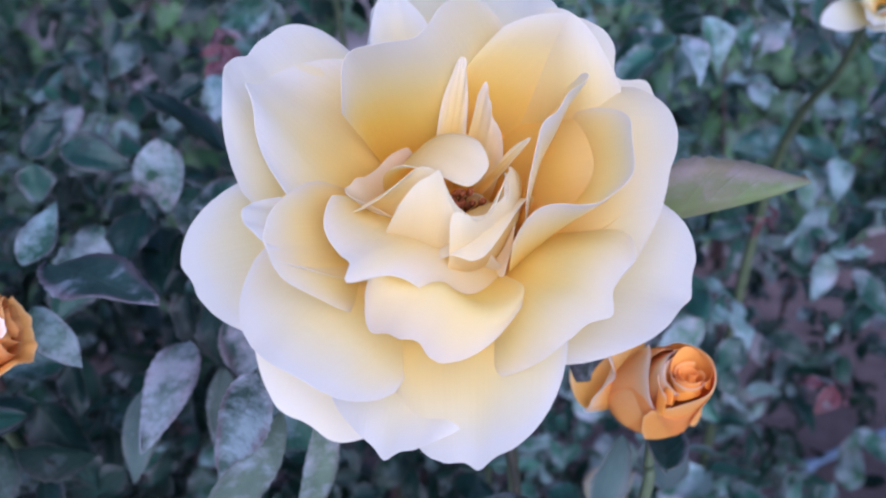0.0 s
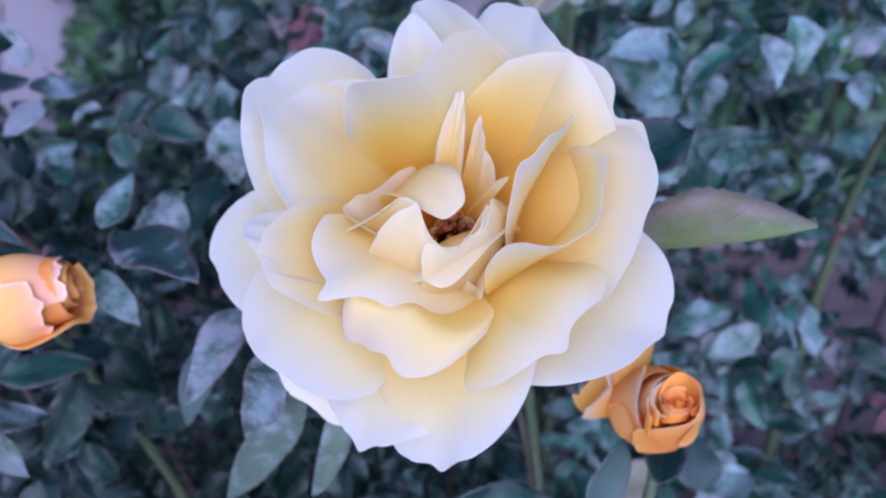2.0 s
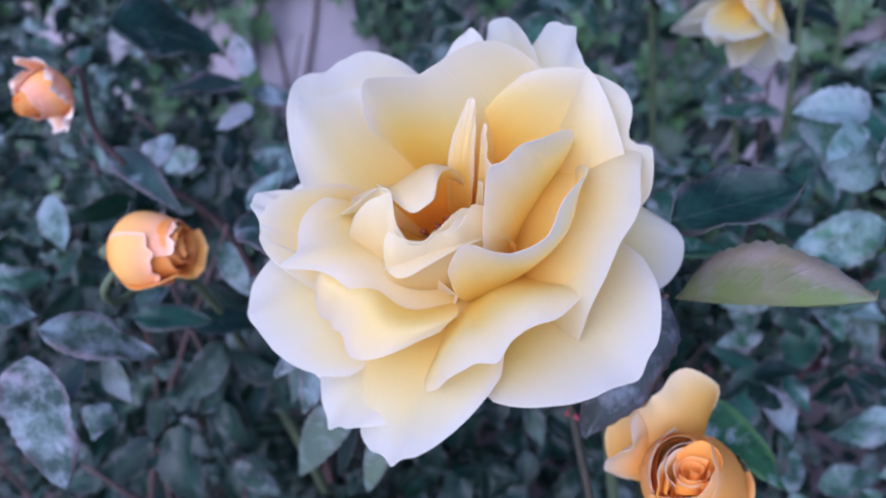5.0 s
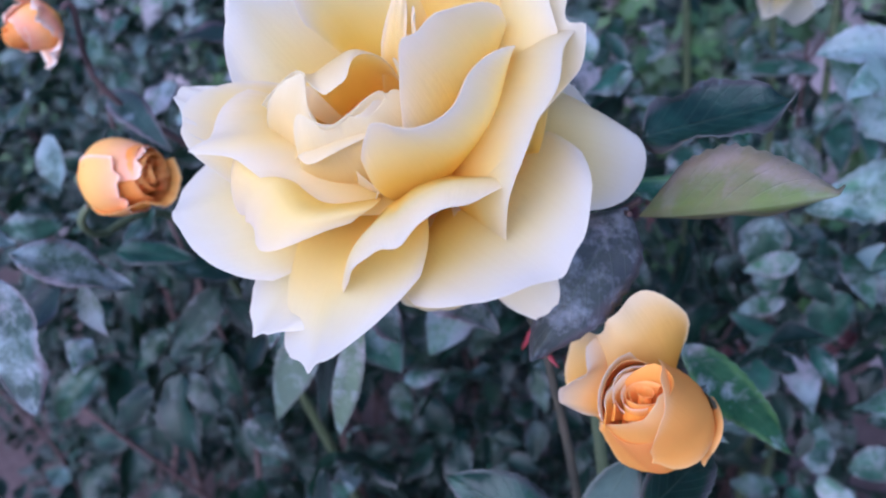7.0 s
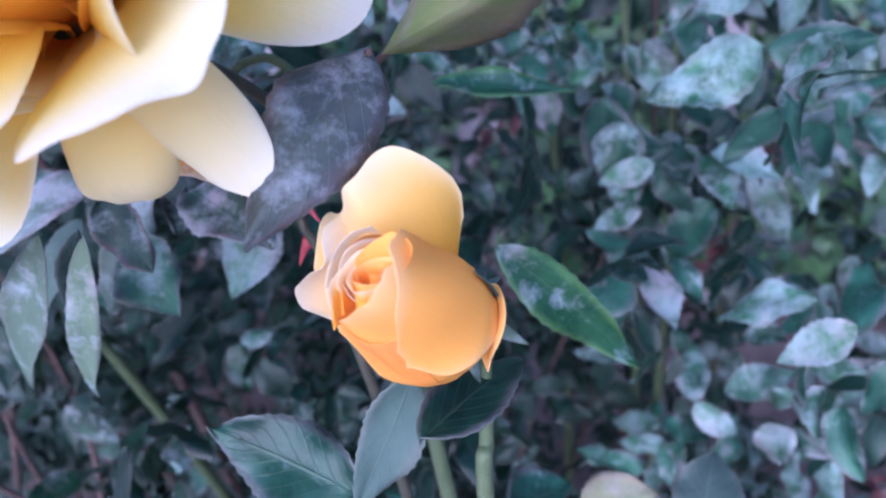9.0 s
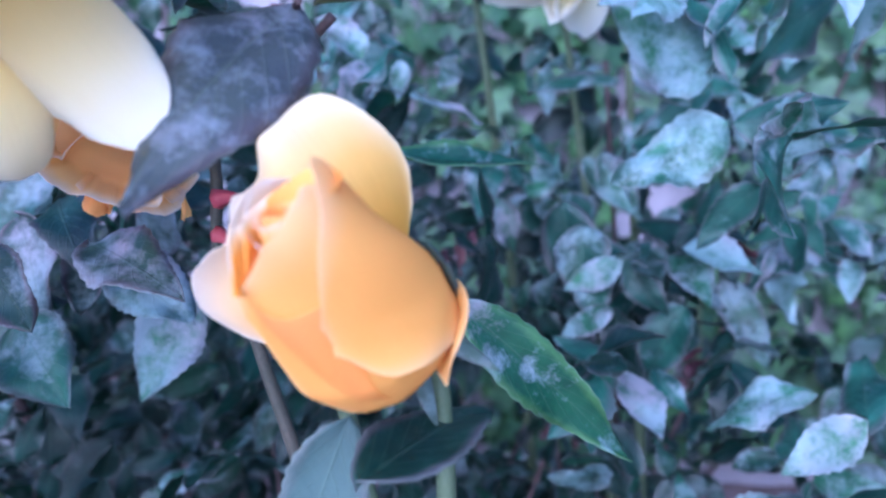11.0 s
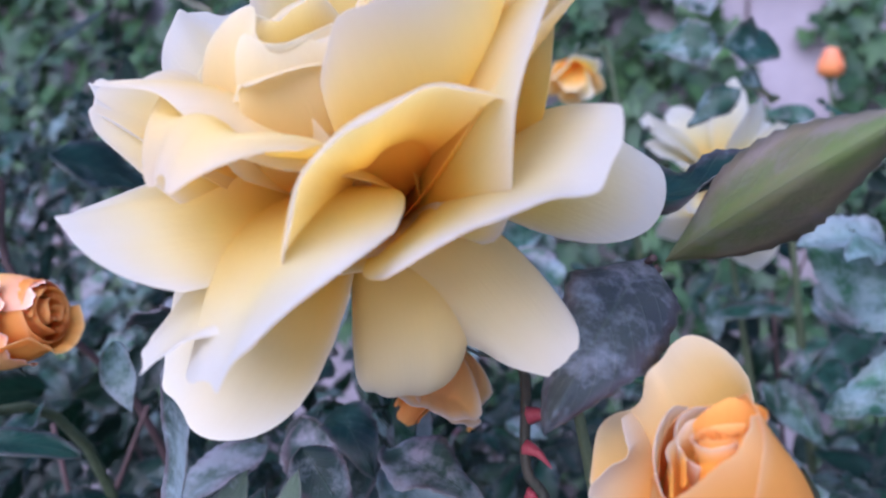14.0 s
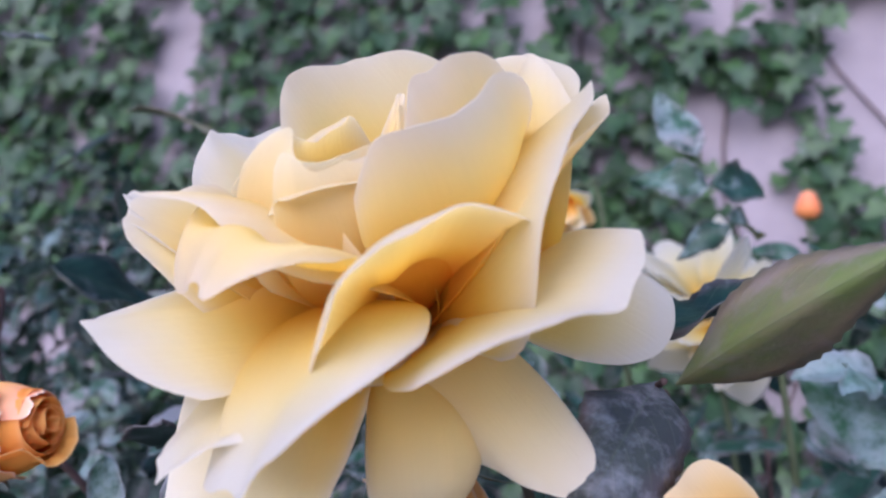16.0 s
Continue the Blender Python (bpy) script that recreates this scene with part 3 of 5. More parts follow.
petal(rose, PALE, 20, 0.6, az=40.6, lean0=83.6, lean1=150.3, L=0.0640, W=0.0347, cup=-66.9, sh=0.218, skew=0.235, tw=9.2, sway=-0.403, h0=0.0179, tip=-0.000, b3=0.266, b4=-0.516, n1=0.0135, n2=0.0064, bow=-5.5)
petal(rose, UNDER, 21, 0.6, claw=0.30, az=313.3, lean0=110.7, lean1=108.2, L=0.0578, W=0.0179, cup=-73.0, sh=0.1713, skew=0.1675, tw=43.2, sway=0.0940, h0=0.0223, tip=0.0416, b3=-0.1570, b4=0.1642, n1=0.0004, n2=0.0003, bow=18.7)
petal(rose, UNDER, 22, 0.6, claw=0.25, az=296.9, lean0=137.9, lean1=230.6, L=0.0593, W=0.0170, cup=-62.8, sh=0.2025, skew=0.1518, tw=18.9, sway=-0.1855, h0=0.0186, tip=-0.0008, b3=0.0787, b4=-0.3984, n1=0.0004, n2=-0.0018, bow=-56.1)
petal(rose, UNDER, 23, 0.6, az=213.1, lean0=106.1, lean1=100.8, L=0.0619, W=0.0368, cup=2.8, sh=0.511, skew=-0.212, tw=-8.0, sway=0.249, h0=0.0097, tip=-0.008, b3=-0.160, b4=-0.234, n1=-0.0038, n2=0.0038, bow=10.3)
petal(rose, PALE, 24, 0.6, az=267.3, lean0=34.4, lean1=106.5, L=0.0621, W=0.0236, cup=-18.8, sh=0.196, skew=-0.121, tw=34.7, sway=-0.064, h0=0.0167, tip=0.056, b3=-0.067, b4=-0.050, n1=-0.0021, n2=-0.0025, bow=14.0)
petal(rose, PALE, 25, 0.6, az=238.1, lean0=36.4, lean1=79.9, L=0.0613, W=0.0216, cup=-9.1, sh=0.133, skew=-0.019, tw=37.9, sway=0.073, h0=0.0081, tip=0.038, b3=-0.034, b4=0.138, n1=0.0014, n2=-0.0013, bow=30.2)
petal(rose, PALE, 26, 0.6, az=198.2, lean0=50.2, lean1=66.8, L=0.0604, W=0.0273, cup=-27.2, sh=0.206, skew=-0.088, tw=25.5, sway=0.179, h0=0.0114, tip=0.023, b3=-0.049, b4=-0.051, n1=-0.0058, n2=-0.0008, bow=15.2)
petal(rose, PALE, 27, 0.6, az=180.7, lean0=77.0, lean1=116.4, L=0.0679, W=0.0258, cup=23.5, sh=0.320, skew=-0.129, tw=3.8, sway=0.017, h0=-0.0003, tip=-0.004, b3=-0.018, b4=-0.026, n1=-0.0000, n2=-0.0010, bow=-0.6)
petal(rose, PALE, 28, 0.6, az=186.2, lean0=47.0, lean1=49.9, L=0.0679, W=0.0113, cup=6.4, sh=0.056, skew=0.009, tw=22.8, sway=-0.112, h0=-0.0004, tip=0.015, b3=0.076, b4=0.070, n1=-0.0018, n2=0.0012, bow=-0.3)
petal(rose, CREAM, 29, 0.6, az=184.2, lean0=45.6, lean1=51.7, L=0.0668, W=0.0184, cup=-9.9, sh=0.369, skew=-0.061, tw=0.8, sway=0.012, h0=-0.0007, tip=-0.012, b3=-0.035, b4=-0.021, n1=-0.0006, n2=-0.0021, bow=-2.3)
petal(rose, CREAM, 30, 0.6, az=246.1, lean0=-18.5, lean1=62.5, L=0.0606, W=0.0254, cup=-17.0, sh=0.153, skew=0.074, tw=-10.9, sway=-0.382, h0=0.0040, tip=0.101, b3=0.035, b4=0.128, n1=-0.0118, n2=0.0040, bow=4.8)
petal(rose, CREAM, 31, 0.6, tuck=0.80, az=227.9, lean0=-15.9, lean1=139.7, L=0.0649, W=0.0190, cup=-17.8, sh=0.084, skew=-0.141, tw=7.3, sway=0.061, h0=0.0158, tip=-0.012, b3=-0.150, b4=-0.211, n1=-0.0051, n2=-0.0016, bow=-9.4)
petal(rose, CREAM, 32, 0.6, az=360.5, lean0=57.1, lean1=-21.9, L=0.0679, W=0.0267, cup=49.4, sh=0.129, skew=-0.055, tw=-60.1, sway=-0.072, h0=0.0071, tip=-0.012, b3=-0.013, b4=-0.115, n1=0.0035, n2=-0.0042, bow=-2.2)
petal(rose, CREAM, 33, 0.6, first=-0.62, az=9.8, lean0=43.8, lean1=-21.4, L=0.0657, W=0.0247, cup=-11.9, sh=0.400, skew=0.250, tw=-51.0, sway=0.178, h0=-0.0008, tip=0.029, b3=0.226, b4=0.069, n1=0.0049, n2=0.0007, bow=-4.4)
petal(rose, HEART, 34, 0.5, az=202.9, lean0=67.3, lean1=-28.4, L=0.0572, W=0.0200, cup=-4.8, sh=0.1555, skew=0.0653, tw=54.2, sway=0.0464, h0=0.0058, tip=0.0149, b3=-0.0814, b4=-0.2675, n1=-0.0020, n2=-0.0129, bow=-30.5)
petal(rose, HEART, 44, 0.8, az=250.0, lean0=53.2, lean1=-61.1, L=0.0526, W=0.0187, cup=33.6, sh=0.300, skew=-0.309, tw=13.5, sway=-0.127, h0=0.0098, tip=0.058, tv=-0.43)
petal(rose, CREAM, 35, 0.35, az=312.6, lean0=34.7, lean1=-47.7, L=0.0496, W=0.0156, cup=70.5, sh=-0.034, skew=-0.003, tw=-2.5, sway=0.001, h0=0.0080, tip=-0.052, tv=-0.39)
petal(rose, HEART, 36, 0.35, az=302.6, lean0=38.8, lean1=-50.3, L=0.0480, W=0.0194, cup=39.8, sh=-0.198, skew=-0.068, tw=16.5, sway=-0.001, h0=0.0102, tip=0.041, tv=-0.04)
petal(rose, HEART, 37, 0.5, az=285.8, lean0=-5.5, lean1=60.9, L=0.0442, W=0.0237, cup=-38.2, sh=0.3476, skew=0.2108, tw=19.8, sway=-0.3337, h0=0.0109, tip=-0.0040, b3=-0.1079, b4=-0.1278, n1=-0.0003, n2=0.0003, bow=-28.6)
petal(rose, HEART, 38, 0.5, az=120.1, lean0=53.3, lean1=-68.5, L=0.0608, W=0.0137, cup=34.5, sh=0.4488, skew=0.3104, tw=-16.6, sway=-0.0520, h0=0.0082, tip=0.0213, b3=0.1526, b4=0.0358, n1=-0.0091, n2=-0.0022, bow=9.4)
petal(rose, HEART, 39, 0.5, az=162.2, lean0=12.5, lean1=58.4, L=0.0417, W=0.0197, cup=51.4, sh=0.0782, skew=0.2679, tw=27.4, sway=-0.1324, h0=-0.0042, tip=0.0355, b3=-0.1753, b4=0.0911, n1=0.0011, n2=0.0024, bow=5.7)
petal(rose, CREAM, 40, 0.5, az=100.9, lean0=17.8, lean1=62.1, L=0.0577, W=0.0038, cup=8.0, sh=0.2313, skew=0.0426, tw=-16.8, sway=-0.1629, h0=0.0005, tip=-0.0003, b3=0.0874, b4=0.0354, n1=-0.0010, n2=0.0010, bow=-1.5)
petal(rose, CREAM, 41, 0.5, az=43.2, lean0=18.3, lean1=31.8, L=0.0475, W=0.0063, cup=-8.0, sh=-0.0139, skew=0.1202, tw=-17.0, sway=0.2697, h0=-0.0000, tip=-0.0001, b3=-0.0015, b4=-0.0189, n1=0.0012, n2=0.0005, bow=-0.2)
petal(rose, HEART, 42, 0.35, az=52.5, lean0=15.6, lean1=8.3, L=0.0582, W=0.0016, cup=40.2, sh=0.344, skew=-0.026, tw=-1.7, sway=-0.010, h0=0.0010, tip=0.000, tv=0.00)
for n, (az, lean, long) in enumerate(((240, 52, 0.027), (285, 46, 0.028), (322, 44, 0.029), (10, 36, 0.027))):
    petal(rose, HEART, 80 + n, 0.8, nu=14, nv=15, az=az, lean0=lean, lean1=lean + 12, L=long, W=0.022, cup=12, sh=0.3, skew=0.0, tw=0, sway=0.0, h0=0.001, tip=0.0)
for n in range(5):
    petal(rose, HEART, 60 + n, 0.8, nu=14, nv=15, az=30 + 73 * n, lean0=6, lean1=10 - 4 * n, L=0.031 - 0.002 * n, W=0.010, cup=60, sh=0.3, skew=0.05, tw=6, sway=0.0, h0=0.001, tip=0.02)


def stamens(flower, count, seed):
    """A tuft of fine filaments with dark anthers in the heart of the flower."""
    r = random.Random(seed)
    verts, faces = [], []
    for _ in range(count):
        az, lean, h = r.uniform(0, 6.28), r.uniform(0, 0.22), r.uniform(0.026, 0.036)
        d = Vector((math.cos(az) * math.sin(lean), math.sin(az) * math.sin(lean), math.cos(lean)))
        s = d.orthogonal().normalized()
        t = d.cross(s)
        for at, rad in ((0.014, 0.0003), (h, 0.0003), (h + 0.0004, 0.0010), (h + 0.0022, 0.0009), (h + 0.0026, 0.0001)):
            for k in range(5):
                verts.append(d * at + (s * math.cos(k * 1.2566) + t * math.sin(k * 1.2566)) * rad)
        b = len(verts) - 25
        faces += [(b + i * 5 + k, b + i * 5 + (k + 1) % 5, b + i * 5 + 5 + (k + 1) % 5, b + i * 5 + 5 + k) for i in range(4) for k in range(5)]
    return piece("stamen_tuft", mesh_of("stamen_tuft", verts, faces), STAMEN, flower, "rust-red stamens")


stamens(rose, 60, 5)
lathe("receptacle", (-0.003, 0.203, 0.909), (0.30, -0.78, 0.55), [(h * 1.2, q * 1.5) for h, q in HIP], STEM, rose)
tube("stem", [(-0.006, 0.211, 0.903), (0.0, 0.235, 0.893), (0.0051, 0.2566, 0.8732), (0.0078, 0.2552, 0.8445), (0.0177, 0.2564, 0.8237), (0.035, 0.275, 0.70), (0.05, 0.33, 0.3), (0.06, 0.36, -0.02)], [0.0032, 0.0020, 0.0016, 0.0015, 0.0016, 0.0022, 0.004, 0.006], STEM_DARK, rose)
tube("leaf_stalk", [(0.0051, 0.2566, 0.873), (0.03, 0.252, 0.886), (0.047, 0.254, 0.900)], [0.0012, 0.0010, 0.0012], CANE, rose)
tube("leaf_stalk", [(0.04, 0.250, 0.893), (0.047, 0.242, 0.899), (0.052, 0.237, 0.901)], [0.0009, 0.0008, 0.0009], CANE, rose)


def thorn(parent, base, way, size, mat=None):
    """A curved flattened prickle."""
    b, d = Vector(base), Vector(way).normalized()
    return tube("thorn", [b, b + d * size * 0.5, b + d * size + Vector((0, 0, -0.25 * size))], [size * 0.28, size * 0.14, size * 0.015], mat or THORN, parent, "red prickle", sides=6, steps=3)


thorn(rose, (0.0085, 0.2550, 0.8590), (0.9, 0.1, 0.15), 0.010)
thorn(rose, (0.0075, 0.2555, 0.8500), (0.9, -0.1, -0.25), 0.009)
thorn(rose, (0.0100, 0.2560, 0.8380), (-0.5, -0.1, -0.8), 0.009)
thorn(rose, (0.0140, 0.2560, 0.8300), (0.8, -0.1, -0.1), 0.008)
leaf(rose, LEAF_FRESH, (0.0540, 0.2395, 0.9003), (0.1121, 0.2181, 0.9263), (0.179, 0.917, 0.355), 0.0255, 'olive-green folded leaf with brown-tinged wavy margin', fold=48, curl=-28, phase=6.1, wave=0.07, arch=-0.15)
leaf(rose, LEAF_GREY, (0.0490, 0.2415, 0.9015), (0.0459, 0.1987, 0.8662), (0.56, -0.52, 0.64), 0.030, 'dark purple-grey leaf dusted with mildew', fold=18, curl=4, phase=2, wave=0.09, arch=0.20)
leaf(rose, LEAF, (0.0430, 0.2590, 0.9185), (0.0770, 0.2908, 0.9297), (-0.12, -0.62, 0.75), 0.034, 'blue-green mildewed leaf', fold=16, curl=6, phase=3, wave=0.10)

# ---------------------------------------------------------------- the apricot bud beside it
BUD_AT, BUD_AXIS, BUD_TOP = (0.0741, 0.2375, 0.8406), (0.066, -0.77, 0.638), Vector((0.0777, 0.2030, 0.8664))
rosebud = flower_at("rosebud", BUD_AT, BUD_AXIS, "plump apricot-orange rosebud with one pale petal folded back", "rosebud", "rosebuds")


def girth(h, az):
    """The bud's radius at a height and bearing: broad and low, drawn in to its mouth, fuller on its lower side."""
    r = np.interp(h, (-0.006, -0.003, 0.004, 0.013, 0.022, 0.031, 0.039, 0.046, 0.051), (0.0020, 0.0075, 0.0148, 0.0160, 0.0139, 0.0118, 0.0097, 0.0076, 0.0056))
    return r * (1 + 0.36 * np.cos(np.radians(az - 240)))


def shell(flower, mat, bearing, low, high, layer=0.0, lip=(0.0, 0.0, 0.0), shrink=1.0, pale=0.3, seed=0, label="", lean=0.0, rough=1.0, nu=22, nv=41, name="petal"):
    """A furled petal of the bud: its lower and upper edges run over a few bearings; lip lifts the lower, upper and first edges."""
    rs = np.random.RandomState(seed)
    ph = rs.uniform(0, 6.28, 4)
    u, w = np.meshgrid(np.linspace(0, 1, nu), np.linspace(0, 1, nv), indexing="ij")
    az = bearing[0] + (bearing[-1] - bearing[0]) * w ** 1.25
    smooth = lambda line: sum(np.interp(az + d, bearing, line) for d in (-5, -2, 0, 2, 5)) / 5
    lo, hi = smooth(low), smooth(high)
    h = lo + (hi - lo) * u
    rag = rough * 0.00030 * np.sin(0.07 * az + ph[0]) + rough * 0.00015 * np.sin(0.19 * az + ph[1])
    h = h + rag * (np.clip(1 - u * 6, 0, 1) + np.clip(u * 6 - 5, 0, 1))
    below, above, first = np.clip(1 - u * 3.2, 0, 1) ** 2, np.clip(u * 3.2 - 2.2, 0, 1) ** 2, np.clip(1 - w * 6, 0, 1) ** 2
    rad = girth(h, az) * (shrink - 0.05) + layer * 0.0005 + lip[0] * below + lip[1] * above + lip[2] * first
    rad = rad + rough * 0.00025 * np.sin(220 * h + 0.05 * az + ph[2]) + rough * 0.0004 * np.sin(0.055 * az + 90 * h + ph[3])
    a = np.radians(az)
    p = np.stack([rad * np.cos(a), rad * np.sin(a), h], -1)
    tone = 0.58 + 0.12 * u + pale * np.maximum(below * (lip[0] > 0), np.maximum(above * 0.8, first * (lip[2] > 0) * 0.8))
    return piece(name, sheet(name, p, np.stack([2 * w - 1, tone], -1), 0.0003), mat, flower, label)


def coil(flower, mat, top, turn, radius, low, high, seed=0, label="", tones=(0.3, 0.8), flare=0.0, nu=14, nv=49):
    """A petal rolled round an upright line below the bud's mouth: turn, radius, foot and rim each run from a first to a last value."""
    rs = np.random.RandomState(seed)
    ph = rs.uniform(0, 6.28, 3)
    u, w = np.meshgrid(np.linspace(0, 1, nu), np.linspace(0, 1, nv), indexing="ij")
    a = np.radians(turn[0] + (turn[1] - turn[0]) * w)
    rim = np.interp(w, np.linspace(0, 1, len(high)), high) + 0.0003 * np.sin(7 * w + ph[0])
    foot = np.interp(w, np.linspace(0, 1, len(low)), low)
    r = np.interp(w, np.linspace(0, 1, len(radius)), radius) * (1 + 0.05 * np.sin(5 * w + ph[1]))
    r = r + flare * (1 - u) ** 1.5 + 0.0006 * np.clip(u * 4 - 3, 0, 1) ** 2
    p = np.stack([r * np.cos(a), r * np.sin(a), foot + (rim - foot) * u], -1)
    inv = np.array(flower.matrix_world.inverted() @ Matrix.Translation(top))
    p = p @ inv[:3, :3].T + inv[:3, 3]
    tone = tones[0] + (tones[1] - tones[0]) * u ** 3
    return piece("petal", sheet("petal", p, np.stack([2 * w - 1, tone], -1), 0.0003), mat, flower, label)


shell(rosebud, APRICOT, (0, 180, 364), (-0.006, -0.006, -0.006), (0.030, 0.030, 0.030), shrink=0.86, pale=0.0, seed=1)
shell(rosebud, APRICOT, (40, 100, 150, 205), (-0.006, -0.006, -0.006, -0.006), (0.040, 0.040, 0.038, 0.034), seed=2)
shell(rosebud, DEEP, (196, 215, 250, 290), (-0.006, -0.006, -0.006, -0.006), (0.029, 0.034, 0.033, 0.034), 0.5, (0, 0.0006, 0.0008), seed=3, pale=0.1)
shell(rosebud, APRICOT, (231, 238, 250, 262, 280, 312, 336, 370), (0.0315, 0.0215, 0.0130, 0.0060, -0.0020, -0.0055, -0.0055, -0.005), (0.0350, 0.0370, 0.0402, 0.0434, 0.0468, 0.0500, 0.0500, 0.045), 1.4, (0.0003, 0.0008, 0.0012), pale=0.34, seed=5, label="broad apricot petal with a pale upper edge")
shell(rosebud, APRICOT, (318, 332, 345, 372, 410), (-0.005, -0.005, -0.005, -0.005, -0.005), (0.0030, 0.0085, 0.0105, 0.0080, 0.001), 2.8, (0, 0.0022, 0.0008), seed=6, rough=2.0, label="frilled lower petal edge turned outward")
shell(rosebud, APRICOT, (286, 290, 295, 301, 312, 330, 345, 370, 396, 425, 450), (0.0275, 0.0232, 0.0196, 0.0160, 0.0142, 0.0105, 0.0060, 0.001, -0.003, -0.005, -0.005), (0.0300, 0.0335, 0.0365, 0.0395, 0.0430, 0.0462, 0.0476, 0.0488, 0.0486, 0.044, 0.038), 2.4, (0.0010, 0.0003, 0.0012), pale=0.34, seed=7, label="large smooth apricot petal with a pale turned rim")
shell(rosebud, SPLIT, (136, 150, 168, 190, 212, 232), (0.004, 0.002, 0.000, 0.000, 0.004, 0.012), (0.034, 0.0395, 0.0410, 0.0405, 0.0385, 0.036), 1.0, (0, 0.0014, 0.0006), pale=0.42, seed=8, label="cream-edged petal rolled outward")
shell(rosebud, LEAF_PALE, (20, 28, 36, 44), (-0.004, -0.004, -0.004, -0.004), (0.006, 0.018, 0.022, 0.008), 4.2, (0, 0.0012, 0.0), pale=0.0, seed=9, rough=0.4, nu=14, nv=9, name="sepal", label="thin green sepal pressed to the bud")
shell(rosebud, SPLIT, (110, 150, 200, 262), (0.010, 0.010, 0.010, 0.010), (0.0400, 0.0425, 0.0430, 0.0410), 0.0, (0, 0.0006, 0.0006), shrink=0.74, pale=0.40, seed=31, label="inner cream petal")
coil(rosebud, DEEP, BUD_TOP, (250, -130), (0.0032, 0.0026, 0.0010), (-0.006, -0.006), (-0.0006, 0.0008, 0.0004), 21, "tight orange heart of the bud")
coil(rosebud, APRICOT, BUD_TOP, (60, 395), (0.0046, 0.0042, 0.0037), (-0.010, -0.010, -0.006, -0.006), (0.0014, -0.0006, 0.0000), 22, tones=(0.3, 0.9))
coil(rosebud, APRICOT, BUD_TOP, (-50, 170), (0.0060, 0.0066, 0.0056), (-0.002, -0.010, -0.016), (0.0004, 0.0044, 0.0056, 0.0012), 23, "orange petal rising to the bud's peak", tones=(0.3, 0.75))
coil(rosebud, SPLIT, BUD_TOP, (105, 212), (0.0086, 0.0090, 0.0086), (-0.014, -0.014, -0.013), (0.0006, -0.0012, -0.0050), 26, tones=(0.45, 0.95))
coil(rosebud, SPLIT, BUD_TOP, (95, 218), (0.0070, 0.0074, 0.0066), (-0.012, -0.012, -0.009), (0.0030, 0.0012, -0.0030), 25, "pale inner petal", tones=(0.45, 0.95))
coil(rosebud, SPLIT, BUD_TOP, (150, 318), (0.0060, 0.0050, 0.0047, 0.0050), (-0.010, -0.008, -0.0065, -0.006), (-0.0004, -0.0016, -0.0018, -0.0004), 24, "cream petal wrapped round the heart", tones=(0.50, 0.95), flare=-0.0022)
petal(rosebud, APRICOT_PALE, 100, 0.6, az=163.7, lean0=10.4, lean1=40.0, L=0.0440, W=0.0254, cup=-38.6, sh=0.368, skew=0.094, tw=-43.7, sway=-0.191, h0=-0.0067, tip=0.060, b3=0.410, b4=-0.274, n1=-0.0011, n2=0.0075, bow=-3.7)
petal(rosebud, SPLIT, 101, 0.6, az=169.9, lean0=53.0, lean1=6.6, L=0.0304, W=0.0184, cup=-55.6, sh=0.1483, skew=-0.2572, tw=-26.3, sway=0.3320, h0=0.0072, tip=-0.0021, b3=-0.2522, b4=0.1856, n1=0.0011, n2=-0.0020, bow=13.3)
lathe("receptacle", BUD_AT, BUD_AXIS, HIP, STEM, rosebud)
sepals(rosebud, 0.019, 5, 118, 3, LEAF_PALE)
tube("stem", [(0.0741, 0.2400, 0.8385), (0.0762, 0.2455, 0.8300), (0.0785, 0.2450, 0.815), (0.0795, 0.2440, 0.800), (0.078, 0.25, 0.75), (0.06, 0.33, 0.4), (0.06, 0.36, 0.0)], [0.0026, 0.0022, 0.0020, 0.0021, 0.0026, 0.004, 0.006], STEM, rosebud)
leaf(rosebud, LEAF_GLOSS, (0.0485, 0.3026, 0.8274), (0.0892, 0.3382, 0.7744), (0.42, -0.82, 0.4), 0.022, 'glossy dark green leaf with a bright rim', fold=20, curl=14, phase=4, wave=0.10)
leaf(rosebud, LEAF_PALE, (0.0649, 0.2316, 0.8218), (0.0545, 0.2178, 0.7832), (0.5, -0.75, 0.25), 0.02, 'pale underside of a hanging leaf', fold=12, curl=10, phase=5)
leaf(rosebud, LEAF_DUSTY_LIT, (0.0440, 0.2300, 0.7740), (0.0006, 0.2168, 0.7884), (0.1, -0.65, 0.75), 0.030, 'mildewed leaf with green veins', fold=12, curl=16, phase=6, wave=0.12)
leaf(rosebud, LEAF, (0.0785, 0.2151, 0.8180), (0.0800, 0.2614, 0.8134), (0.1, -0.6, 0.75), 0.02, '', fold=12, curl=16, phase=7)

# ---------------------------------------------------------------- other buds and blooms
b2 = flower_at("rosebud", (-0.1590, 0.1775, 0.8800), (0.86, 0.38, 0.16), "orange rosebud flushed pink with torn white petal tips", "rosebud", "rosebuds")
for n, (f, a, top) in enumerate(((0.98, 20, 0.78), (0.92, 150, 0.83), (0.83, 285, 0.86), (0.70, 60, 0.86), (0.59, 200, 0.88), (0.46, 330, 0.89), (0.32, 90, 0.90), (0.18, 220, 0.91))):
    furled(b2, DEEP, 0.036, 0.0142 * f, a, a + 265, top, 0, 41 + n, "deep orange inner petal" if n == 0 else "", low=0.05 if n < 2 else 0.45, slope=0.03, flare=0.0008, nu=16, nv=25, ragged=0.2, plump=0.5)
furled(b2, APRICOT, 0.041, 0.0146, 215, 372, 0.80, 0.5, 48, "orange lower petal spread into a lip", flare=0.0046, ragged=0.6)
